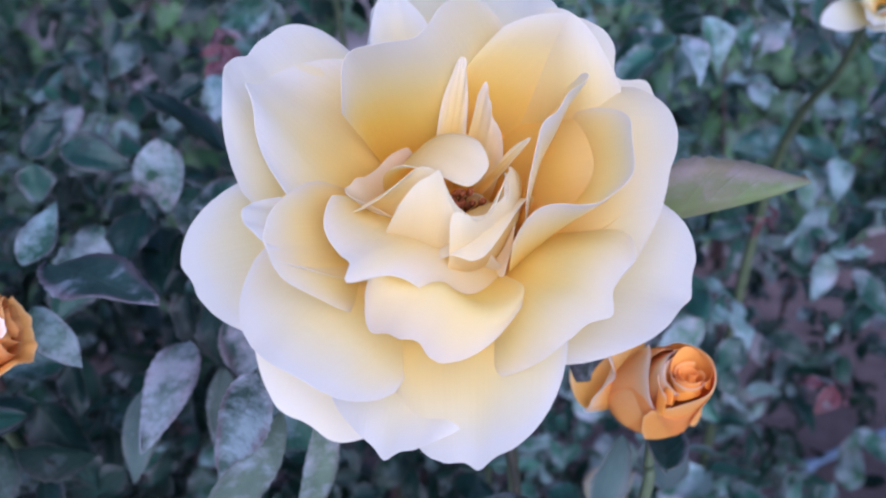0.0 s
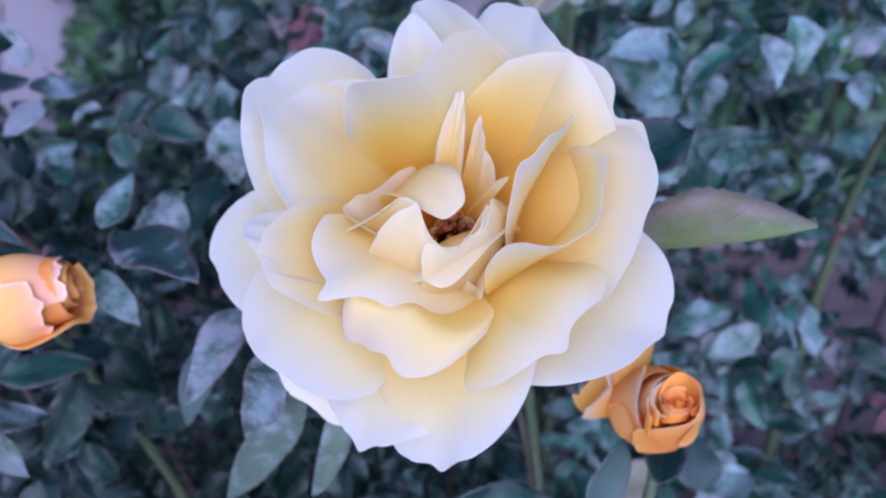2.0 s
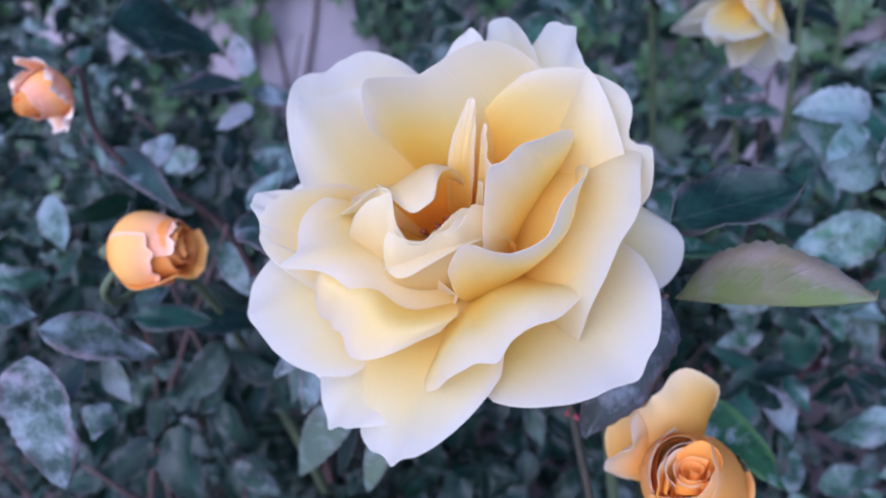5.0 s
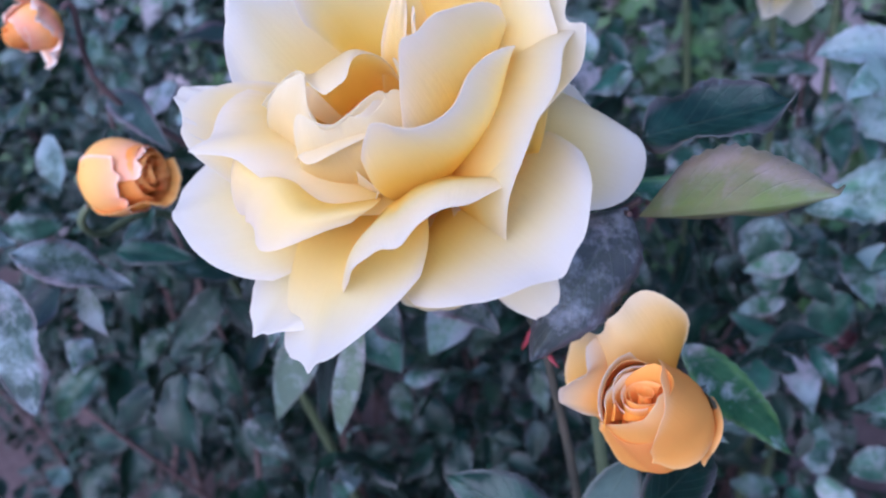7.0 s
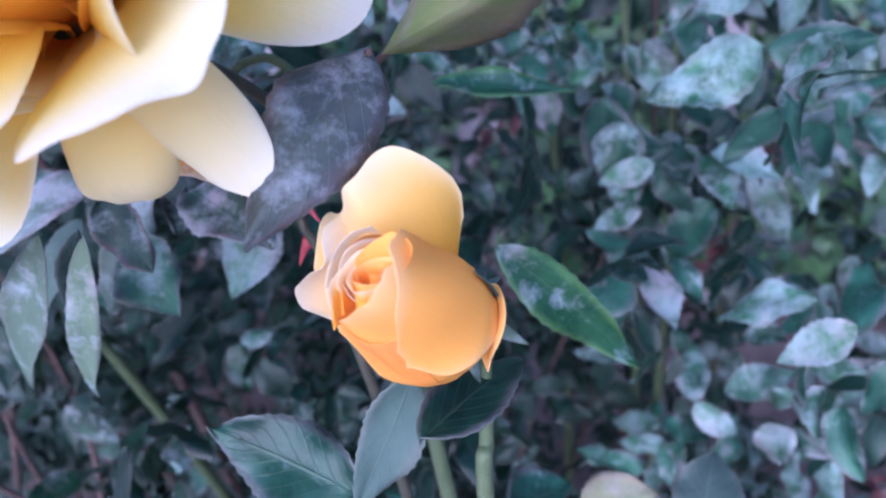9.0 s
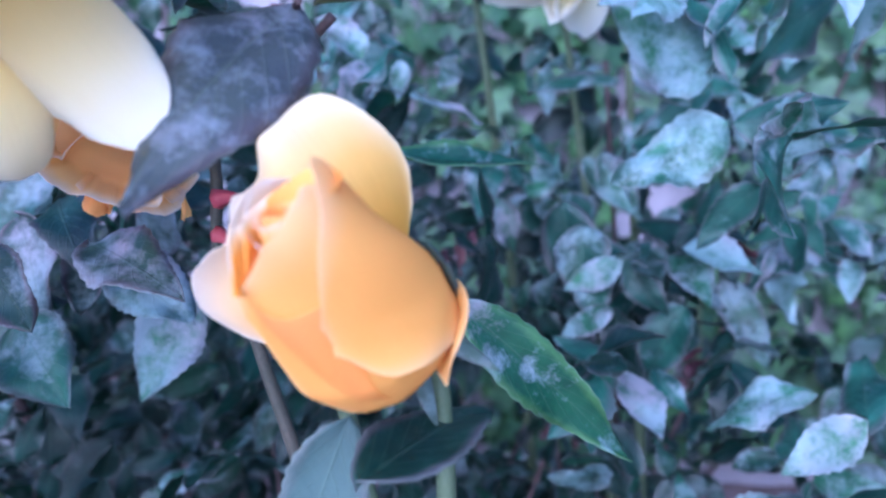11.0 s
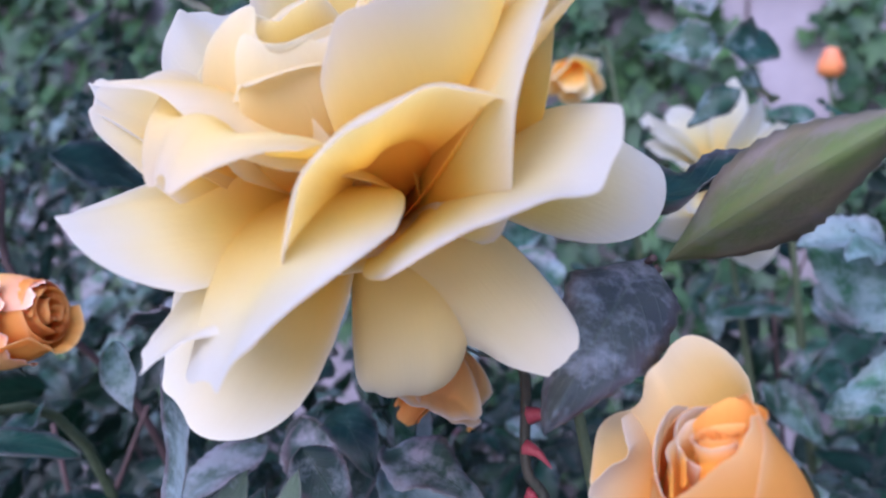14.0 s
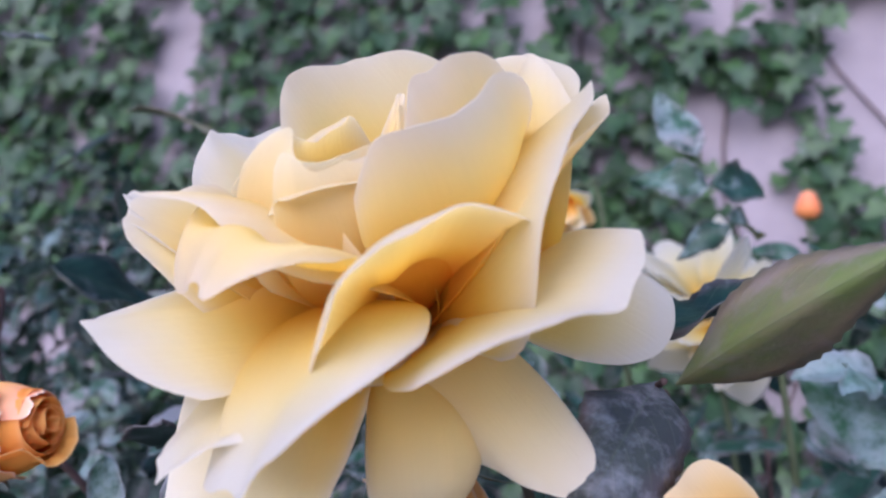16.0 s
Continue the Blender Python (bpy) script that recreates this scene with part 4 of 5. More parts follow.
furled(b2, BLUSH, 0.038, 0.0148, 10, 175, 0.77, 0.6, 49, "pink-flushed upper petal with a white torn tip", flare=0.0014, slope=0.08, ragged=0.9)
furled(b2, BLUSH, 0.037, 0.0148, 135, 290, 0.61, 1.4, 50, "blush petal with a ragged white rim", flare=0.0016, slope=-0.05, ragged=1.2)
lathe("receptacle", b2.matrix_world.translation, b2.matrix_world.col[2].to_3d(), HIP, STEM, b2)
sepals(b2, 0.020, 5, 42, 4, LEAF_PALE)
tube("stem", [(-0.1600, 0.1778, 0.8790), (-0.1650, 0.1790, 0.8705), (-0.1745, 0.1800, 0.850), (-0.20, 0.26, 0.80), (-0.22, 0.42, 0.4), (-0.20, 0.46, -0.01)], [0.0018, 0.0016, 0.0018, 0.0024, 0.005, 0.007], STEM, b2)
b3 = bud((-0.2310, 0.206, 0.936), (0.05, -0.85, -0.25), 0.028, "small pink and orange rosebud partly open", 9, ((20, 20, 0.015), (100, 28, 0.015), (180, 22, 0.015), (250, 55, 0.014), (310, 26, 0.014)), cup=0.72)
tube("stem", [(-0.2312, 0.208, 0.938), (-0.2320, 0.2148, 0.9400), (-0.2354, 0.2195, 0.9121), (-0.2345, 0.233, 0.8896), (-0.25, 0.33, 0.78), (-0.26, 0.44, 0.4), (-0.22, 0.48, -0.01)], [0.0016, 0.0016, 0.0017, 0.0018, 0.0024, 0.005, 0.007], CANE, b3)
b4 = flower_at("rosebud", (-0.0185, 0.2530, 0.8790), (-0.50, -0.10, -0.86), "drooping orange bloom with pale pink curled petal rims", "rosebud", "rosebuds")
for n, (f, a, top) in enumerate(((0.66, 20, 0.92), (0.52, 140, 0.96), (0.36, 270, 0.98), (0.20, 30, 1.0))):
    furled(b4, DEEP, 0.029, 0.0130 * f, a, a + 260, top, 0, 61 + n, "furled orange core" if n == 0 else "", low=0.2, slope=0.04, flare=0.0014, nu=14, nv=23, ragged=0.4)
for n, (a, top, flare) in enumerate(((0, 0.50, 0.0056), (75, 0.55, 0.0085), (150, 0.48, 0.0064), (225, 0.56, 0.0080), (290, 0.52, 0.0095))):
    furled(b4, PEACH, 0.029, 0.0130, a, a + 115, top, n * 0.4, 65 + n, "orange petal with a pale curled rim" if n == 0 else "", slope=0.05 * (-1) ** n, flare=flare, ragged=0.9)
petal(b4, DEEP, 72, 1.5, nu=16, nv=11, az=205, lean0=60, lean1=30, L=0.030, W=0.0050, cup=30, sh=0.3, skew=0.1, tw=12, sway=0.1, h0=0.004, tip=0.03)
lathe("receptacle", b4.matrix_world.translation, b4.matrix_world.col[2].to_3d(), HIP, STEM, b4)
sepals(b4, 0.018, 5, 100, 14, LEAF_PALE)
tube("stem", [(-0.0180, 0.2532, 0.881), (-0.009, 0.2560, 0.890), (0.003, 0.262, 0.887), (0.016, 0.275, 0.85), (0.04, 0.31, 0.6), (0.05, 0.36, 0.0)], [0.0016, 0.0014, 0.0014, 0.0018, 0.004, 0.006], STEM, b4)
far_bud = bud((-0.028, 0.951, 1.150), (0.1, -0.2, 1.0), 0.034, "coral-orange rosebud high on a thin stem", 21, (), cup=0.84, skins=CORAL)
tube("stem", [(-0.028, 0.952, 1.147), (-0.026, 0.955, 1.08), (-0.02, 0.96, 0.85), (0.0, 0.98, 0.0)], [0.002, 0.002, 0.003, 0.006], STEM, far_bud)


def loose_bloom(at, axis, size, label, seed, count, lean0, lean1, skins, slim=1.0):
    r = random.Random(seed)
    ob = flower_at("rose", at, axis, label, "rose", "roses behind")
    k = size / 0.066
    for n in range(count):
        petal(ob, skins[n % len(skins)], seed * 10 + n, 1.5, scale=k, nu=14, nv=13, az=n * 137.5 + r.uniform(-15, 15), lean0=lean0 + r.uniform(-12, 12) - 20 * (n >= count * 0.6), lean1=lean1 + r.uniform(-25, 25) - 45 * (n >= count * 0.6),
              L=r.uniform(0.055, 0.07), W=r.uniform(0.016, 0.024) * slim, cup=r.uniform(-30, 40), sh=0.4, skew=r.uniform(-0.1, 0.1), tw=r.uniform(-20, 20), sway=r.uniform(-0.1, 0.1), h0=0.0, tip=0.04)
    lathe("receptacle", ob.matrix_world.translation, ob.matrix_world.col[2].to_3d(), [(h * k * 1.3, q * k * 1.3) for h, q in HIP], STEM, ob)
    sepals(ob, 0.022 * k, 5, 110, seed, LEAF_PALE)
    return ob


fa = loose_bloom((-0.034, 0.578, 0.985), (0.25, -0.55, 0.75), 0.066, "loose pale yellow rose with spread petals", 3, 13, 60, 80, (STAR,), 0.62)
tube("stem", [(-0.034, 0.580, 0.981), (-0.03, 0.59, 0.93), (0.0, 0.62, 0.6), (0.02, 0.64, 0.0)], [0.002, 0.002, 0.004, 0.006], STEM, fa)
fb = loose_bloom((-0.010, 0.560, 0.972), (-0.25, -0.55, -0.75), 0.058, "faded yellow rose drooping with hanging petals", 5, 8, 20, 60, (STAR, PALE))
tube("stem", [(-0.009, 0.562, 0.975), (0.0, 0.575, 0.985), (0.006, 0.59, 0.96), (0.02, 0.62, 0.6), (0.03, 0.64, 0.0)], [0.002, 0.0018, 0.002, 0.004, 0.006], STEM, fb)
fc = loose_bloom((-0.139, 0.572, 1.080), (0.3, -0.5, -0.7), 0.040, "faded apricot rose with hanging petals", 7, 7, 20, 60, (APRICOT_PALE, CREAM))
tube("stem", [(-0.138, 0.574, 1.083), (-0.13, 0.59, 1.09), (-0.12, 0.61, 1.05), (-0.08, 0.66, 0.6), (-0.06, 0.7, 0.0)], [0.002, 0.0018, 0.002, 0.004, 0.006], STEM, fc)
fd = loose_bloom((0.210, 0.408, 0.956), (-0.2, -0.75, 0.6), 0.034, "small cream rose with rounded petals", 11, 12, 40, 70, (STAR,))
tube("stem", [(0.204, 0.412, 0.948), (0.208, 0.43, 0.93), (0.22, 0.56, 0.75), (0.23, 0.64, 0.0)], [0.002, 0.002, 0.004, 0.006], STEM, fd)

# ---------------------------------------------------------------- foliage
NEAR = [leaf_grid(L=1.0, W=0.50 + 0.06 * (k % 4), fold=4 + 8 * (k % 4), curl=5 + 15 * (k % 4), serr=0.09, nu=19, nv=7, wave=0.05 + 0.05 * (k % 3), phase=1.9 * k, arch=0.07 * (k % 3)) for k in range(10)]
FAR = [leaf_grid(L=1.0, W=0.56 + 0.05 * (k % 3), fold=5 + 5 * (k % 4), curl=8 + 13 * (k % 4), serr=0.0, nu=8, nv=5, wave=0.08, phase=1.9 * k) for k in range(10)]


def leaflets(spots, kinds):
    """Joined leaflets: each spot is a base, a tip and the way that its upper side looks, with a kind."""
    nu, nv = kinds[0][0].shape[:2]
    faces = np.array(grid_faces(nu, nv))
    vs, fs, uvs = [], [], []
    for base, tip, face, k in spots:
        p, uv = kinds[k]
        m = np.array(leaf_turn(base, tip, face))
        size = (Vector(tip) - Vector(base)).length
        vs.append(p.reshape(-1, 3) * size @ m[:3, :3].T + m[:3, 3])
        fs.append(faces + nu * nv * (len(vs) - 1))
        uvs.append(uv.reshape(-1, 2))
    return np.concatenate(vs), np.concatenate(fs).tolist(), np.concatenate(uvs)


def sprig(at, way, size, r):
    """A compound rose leaf: five leaflets on a stalk from a place along a way."""
    way = Vector(way).normalized()
    face = Vector((r.gauss(0.1, 0.4), r.gauss(-0.75, 0.4), r.gauss(0.75, 0.4)))
    face = (face - way * face.dot(way)).normalized()
    side = way.cross(face).normalized()
    out = []
    for along, lean, scale in ((1.15, 0, 1.0), (0.75, 1, 0.9), (0.75, -1, 0.9), (0.25, 1, 0.72), (0.25, -1, 0.72)):
        base = Vector(at) + way * size * along
        go = (way * (1.0 if lean == 0 else 0.45) + side * lean * 0.9 + Vector((r.gauss(0, 0.2), r.gauss(0, 0.2), r.gauss(-0.40, 0.28)))).normalized()
        f = face + Vector((r.gauss(0, 0.35), r.gauss(0, 0.35), r.gauss(0, 0.3)))
        out.append((base, base + go * size * scale * r.uniform(0.70, 1.15), f, r.randrange(10)))
    return out


EYE_WAY = [Vector(p) for p in ((0.01, -0.01, 1.0), (0.03, -0.015, 1.02), (0.07, -0.005, 1.02), (0.10, 0.0, 1.02), (0.13, 0.02, 1.0), (0.15, 0.04, 0.975), (0.155, 0.07, 0.945), (0.165, 0.09, 0.93), (0.16, 0.11, 0.90), (0.145, 0.10, 0.873), (0.13, 0.07, 0.88), (0.115, 0.055, 0.885))]
FLOWERS = [(Vector(p), d) for p, d in (((0.01, 0.17, 0.92), 0.105), ((0.08, 0.21, 0.855), 0.055), ((-0.14, 0.17, 0.895), 0.05), ((-0.24, 0.2, 0.935), 0.045), ((-0.005, 0.235, 0.865), 0.045), ((-0.02, 0.56, 0.985), 0.07), ((0.2, 0.4, 0.955), 0.05))]


def clear(p, room=0.26):
    """Leaves stay clear of the camera's way and of the flowers."""
    return all((p - q).length > room for q in EYE_WAY) and all((p - q).length > d for q, d in FLOWERS)


def between(p, a, b, wide, room=0.0):
    """Whether a place lies within a cone that widens from a to b."""
    a, b = Vector(a), Vector(b)
    f = (p - a).dot(b - a) / (b - a).length_squared
    return 0 < f < 1 and (p - a - (b - a) * f).length < wide * f + room


def wall_gap(p):
    """The gap through which the bare wall shows beside the open rose."""
    return not between(p, (0.094, -0.002, 1.019), (-1.290, 1.472, 0.690), 0.15, 0.045)


# chinks in the leaves through which the plaster shows: an eye and a place on the wall, along it and up
CHINKS = [(e, WALL @ Vector((x, 0, z))) for e, spots in (
    ((0.152, 0.118, 0.880), ((0.10, 0.69), (0.12, 0.47), (0.64, 1.07), (-0.57, 1.08), (-0.51, 0.63), (0.55, 0.72), (0.62, 0.66))),
    ((0.164, 0.084, 0.942), ((0.08, 0.39), (0.60, 0.57), (0.53, 0.60))),
    ((0.104, 0.002, 1.018), ((0.55, 0.75), (0.55, 0.66), (-0.91, 0.44), (0.72, 0.46)))) for x, z in spots]


def scatter(count, box, top, size, seed, room=0.26, keep=None):
    r = random.Random(seed)
    spots, n, tries = [], 0, 0
    while n < count and tries < count * 60:
        tries += 1
        p = Vector((r.uniform(*box[0]), r.uniform(*box[1]), r.uniform(*box[2])))
        if p.z > top(p.x, p.y) + 0.06 * noise.noise(p * 7) or not clear(p, room) or not wall_gap(p) or (keep and not keep(p)) or any(between(p, e, w, 0.05) for e, w in CHINKS):
            continue
        n += 1
        way = Vector((r.gauss(0, 0.7), r.gauss(-0.5, 0.6), r.gauss(0.1, 0.5)))
        spots += sprig(p, way, r.uniform(*size), r)
    return spots


def leaf_parts(parent, spots, mats):
    """Single leaflets as parts that share ten meshes for each material."""
    shared = {}
    inv = parent.matrix_world.inverted()
    for n, (base, tip, face, k) in enumerate(spots):
        mat = mats[n % len(mats)]
        if (k, mat.name) not in shared:
            p, uv = NEAR[k]
            shared[k, mat.name] = mesh_of("leaf", p.reshape(-1, 3) * 0.045, grid_faces(*p.shape[:2]), uv.reshape(-1, 2))
        size = (Vector(tip) - Vector(base)).length / 0.045
        ob = piece("leaf", shared[k, mat.name], mat, parent)
        ob.matrix_basis = inv @ leaf_turn(base, tip, face) @ Matrix.Diagonal((size, size, size, 1))


def foliage(parent, spots, mat, kinds, label):
    v, f, uv = leaflets(spots, kinds)
    inv = np.array(parent.matrix_world.inverted())
    ob = piece("foliage", mesh_of("foliage", v @ inv[:3, :3].T + inv[:3, 3], f, uv), mat, parent, label)
    ob["kind"] = "stuff"
    return ob


def canes(parent, count, seed, box, height):
    r = random.Random(seed)
    for _ in range(count):
        x, y = r.uniform(*box[0]), r.uniform(*box[1])
        pts, rad = [], []
        h = r.uniform(*height)
        lean = Vector((r.gauss(0, 0.18), r.gauss(-0.10, 0.14)))
        for k in range(5):
            f = k / 4
            pts.append((x + lean.x * f * f + r.gauss(0, 0.015), y + lean.y * f * f + r.gauss(0, 0.015), -0.02 + h * f))
            rad.append(0.0045 - 0.0033 * f)
        if not all(clear(Vector(p), 0.2) and not between(Vector(p), (0.01, -0.01, 1.0), (0.70, 1.25, 0.0), 0.16) for p in pts):
            continue
        tube("cane", pts, rad, CANE, parent, sides=6, steps=4)


# the plant that bears the open rose
rose_bush = thing("rose_bush", (-0.1, 0.38, 0.0), "mildewed rose bush with blue-grey and purple-tinged leaves", "rose bush", "rose bushes")
leaf(rose_bush, LEAF_PALE, (-0.0408, 0.2143, 0.8435), (-0.0596, 0.2178, 0.7786), (0.35, -0.9, 0.2), 0.014, 'pale narrow leaf hanging down', fold=12, curl=12, phase=8)
leaf(rose_bush, LEAF_PALE, (-0.0560, 0.2100, 0.8420), (-0.0980, 0.2156, 0.7702), (0.3, -0.9, 0.2), 0.02, 'pale leaf hanging down', fold=10, curl=16, phase=9)
leaf(rose_bush, LEAF_DARK_SHADE, (-0.0729, 0.2310, 0.8320), (-0.0867, 0.2313, 0.7662), (0.2, -0.9, 0.3), 0.018, '', fold=10, curl=16, phase=10)
leaf(rose_bush, LEAF_WHITE, (-0.0546, 0.1843, 0.8754), (-0.0766, 0.1983, 0.8233), (0.1, -0.9, 0.4), 0.02, 'purple-grey mildewed leaf', fold=10, curl=14, phase=11)
leaf(rose_bush, LEAF_WHITE, (-0.1513, 0.2448, 0.8796), (-0.0910, 0.2022, 0.8871), (-0.15, -0.04, 0.99), 0.03, 'mildewed leaf with purple tip', fold=4, curl=11, phase=12)
leaf(rose_bush, LEAF, (-0.1430, 0.2190, 0.8750), (-0.1310, 0.2200, 0.8514), (0.1, -0.8, 0.6), 0.016, '', fold=10, curl=14, phase=13)
leaf(rose_bush, LEAF, (-0.1900, 0.3370, 0.8985), (-0.1580, 0.3380, 0.8870), (0.1, -0.8, 0.6), 0.022, '', fold=10, curl=14, phase=14)
leaf(rose_bush, LEAF, (-0.1380, 0.3255, 0.9060), (-0.1370, 0.3250, 0.8710), (0.1, -0.9, 0.5), 0.026, '', fold=10, curl=14, phase=15)
leaf(rose_bush, LEAF, (-0.2064, 0.3337, 0.8946), (-0.1918, 0.3464, 0.9089), (0.1, -0.8, 0.6), 0.02, '', fold=8, curl=10, phase=16)
leaf(rose_bush, LEAF, (-0.1933, 0.3178, 0.8955), (-0.1925, 0.3122, 0.8779), (0.1, -0.9, 0.4), 0.02, '', fold=8, curl=10, phase=17)
leaf(rose_bush, LEAF, (-0.1658, 0.2525, 0.8750), (-0.1613, 0.2752, 0.8924), (0.2, -0.9, 0.4), 0.016, '', fold=10, curl=10, phase=18)
leaf(rose_bush, LEAF_WHITE, (-0.1705, 0.1433, 0.8535), (-0.1490, 0.1808, 0.8311), (0.1, -0.5, 0.85), 0.026, 'mildewed leaf below the bud', fold=12, curl=16, phase=19)
leaf(rose_bush, LEAF_PALE, (-0.1634, 0.1658, 0.8331), (-0.1511, 0.1680, 0.8130), (0.2, -0.8, 0.5), 0.014, '', fold=10, curl=14, phase=20)
leaf(rose_bush, LEAF, (-0.1738, 0.1885, 0.8391), (-0.1512, 0.2128, 0.8339), (0.1, -0.6, 0.8), 0.018, '', fold=10, curl=14, phase=21)
leaf(rose_bush, LEAF, (-0.1662, 0.1595, 0.8332), (-0.1745, 0.1399, 0.8123), (0.1, -0.7, 0.7), 0.022, '', fold=10, curl=14, phase=22)
leaf(rose_bush, LEAF, (-0.1838, 0.1993, 0.8333), (-0.1830, 0.2155, 0.8509), (0.1, -0.8, 0.6), 0.018, '', fold=8, curl=10, phase=23)
leaf(rose_bush, LEAF_WHITE, (-0.1689, 0.1366, 0.8448), (-0.1514, 0.1336, 0.7913), (0.1, -0.6, 0.75), 0.04, 'broad mildewed leaf', fold=14, curl=16, phase=24)
leaf(rose_bush, LEAF, (-0.1989, 0.1334, 0.8596), (-0.1888, 0.1520, 0.8501), (0.1, -0.6, 0.75), 0.02, '', fold=10, curl=14, phase=25)
leaf(rose_bush, LEAF, (-0.2570, 0.2025, 0.8759), (-0.2482, 0.2013, 0.8477), (0.1, -0.8, 0.6), 0.024, '', fold=10, curl=10, phase=26)
leaf(rose_bush, LEAF_WHITE, (-0.2553, 0.2385, 0.8913), (-0.1853, 0.2284, 0.8764), (0.1, -0.6, 0.8), 0.02, 'purple-grey leaf behind the bud', fold=10, curl=10, phase=27)
leaf(rose_bush, LEAF, (-0.1781, 0.1725, 0.7987), (-0.1755, 0.1611, 0.7866), (0.1, -0.6, 0.75), 0.022, '', fold=10, curl=10, phase=28)
leaf(rose_bush, LEAF_WHITE, (-0.1091, 0.2626, 0.8375), (-0.1124, 0.2167, 0.8178), (0.3, -0.4, 0.85), 0.022, 'leaf with a purple-pink edge', fold=16, curl=14, phase=29)
leaf(rose_bush, LEAF_WHITE, (-0.0575, 0.2316, 0.8454), (-0.0380, 0.2323, 0.8254), (0.2, -0.8, 0.5), 0.02, 'curled leaf with pale rim', fold=16, curl=22, phase=30, wave=0.10)
leaf(rose_bush, LEAF_WHITE, (-0.0462, 0.2574, 0.8436), (-0.0069, 0.2547, 0.8325), (0.1, -0.5, 0.85), 0.024, 'wavy mildewed leaf', fold=14, curl=22, phase=31, wave=0.10)
leaf(rose_bush, LEAF_PALE, (-0.0966, 0.2660, 0.8237), (-0.0961, 0.2500, 0.7836), (0.3, -0.9, 0.2), 0.016, '', fold=10, curl=10, phase=32)
leaf(rose_bush, LEAF_PALE, (-0.1311, 0.2661, 0.8118), (-0.1338, 0.2457, 0.7781), (0.3, -0.9, 0.2), 0.018, '', fold=10, curl=10, phase=33)
leaf(rose_bush, LEAF_WHITE, (-0.2586, 0.3363, 0.9126), (-0.2726, 0.2887, 0.9114), (0.2, -0.5, 0.85), 0.022, '', fold=12, curl=10, phase=34)
leaf(rose_bush, LEAF_WHITE, (-0.2719, 0.3524, 0.9141), (-0.2803, 0.3504, 0.9402), (0.2, -0.8, 0.5), 0.022, '', fold=8, curl=8, phase=35)
leaf(rose_bush, LEAF_WHITE, (-0.2714, 0.3499, 0.9043), (-0.2462, 0.3733, 0.9008), (0.2, -0.6, 0.7), 0.018, '', fold=8, curl=8, phase=36)
leaf(rose_bush, LEAF_WHITE, (-0.2534, 0.3371, 0.8990), (-0.2661, 0.3186, 0.8864), (0.2, -0.7, 0.7), 0.018, '', fold=8, curl=8, phase=37)
leaf(rose_bush, LEAF_DARK_SHADE, (-0.2438, 0.2400, 0.9580), (-0.2252, 0.2910, 0.9418), (0.2, -0.7, 0.7), 0.046, 'broad dark green leaf', fold=8, curl=12, phase=38)
leaf(rose_bush, LEAF_WHITE, (-0.2512, 0.2749, 0.8935), (-0.2559, 0.2576, 0.8714), (0.2, -0.7, 0.7), 0.022, '', fold=8, curl=10, phase=39)
leaf(rose_bush, LEAF_FRESH, (-0.3275, 0.3149, 1.0875), (-0.2586, 0.3400, 1.0613), (0.0, -0.2, 0.95), 0.024, 'green leaf arching outward', fold=10, curl=14, phase=40)
leaf(rose_bush, LEAF_DARK_SHADE, (-0.3311, 0.3161, 1.0774), (-0.3624, 0.2854, 1.0348), (0.2, -0.4, 0.85), 0.022, '', fold=10, curl=10, phase=41)
leaf(rose_bush, LEAF, (-0.2942, 0.2466, 1.0947), (-0.3059, 0.2233, 1.0917), (0.2, -0.5, 0.8), 0.026, '', fold=10, curl=14, phase=42)
leaf(rose_bush, LEAF_WHITE, (-0.0919, 0.2653, 0.8484), (-0.0771, 0.2602, 0.8159), (0.4, -0.85, 0.3), 0.024, 'mildewed leaf with a mauve edge', fold=12, curl=14, phase=60, wave=0.10)
leaf(rose_bush, LEAF_WHITE, (-0.0757, 0.2818, 0.8374), (-0.0722, 0.2694, 0.8166), (0.5, -0.8, 0.2), 0.020, '', fold=14, curl=10, phase=61, wave=0.10)
leaf(rose_bush, LEAF_DUSTY_LIT, (-0.0630, 0.2780, 0.8327), (-0.0344, 0.2823, 0.8155), (0.45, -0.7, 0.5), 0.026, 'wavy green leaf with a pale rim', fold=16, curl=16, phase=62, wave=0.14)
leaf(rose_bush, LEAF_WHITE, (-0.0764, 0.3051, 0.8302), (-0.0624, 0.3002, 0.8519), (0.5, -0.8, 0.3), 0.022, '', fold=8, curl=10, phase=63)
leaf(rose_bush, LEAF_DUSTY_LIT, (-0.0810, 0.2541, 0.8166), (-0.0588, 0.2540, 0.7928), (0.5, -0.7, 0.5), 0.030, '', fold=10, curl=14, phase=64, wave=0.10)
leaf(rose_bush, LEAF_DUSTY_LIT, (-0.0655, 0.3121, 0.8169), (-0.0733, 0.2922, 0.7795), (0.5, -0.7, 0.5), 0.030, '', fold=12, curl=14, phase=65, wave=0.08)
near_left = scatter(50, ((-0.48, -0.06), (0.26, 0.44), (0.55, 0.95)), lambda x, y: 0.90, (0.040, 0.056), 3, 0.27)
# Mostly the darker leaf: dark green blades, and bush shade put into colour.
leaf_parts(rose_bush, near_left[:240], (LEAF_DARK_SHADE, LEAF, LEAF_DARK_SHADE, LEAF_DARK_SHADE, LEAF_DARK_SHADE, LEAF_DARK_SHADE, LEAF_DARK_SHADE))
upper = near_left[240:] + scatter(150, ((-0.95, 0.0), (0.28, 0.50), (0.30, 0.90)), lambda x, y: 0.86, (0.038, 0.056), 13, 0.30)
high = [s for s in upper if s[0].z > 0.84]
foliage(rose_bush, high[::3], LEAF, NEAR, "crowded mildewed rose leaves")
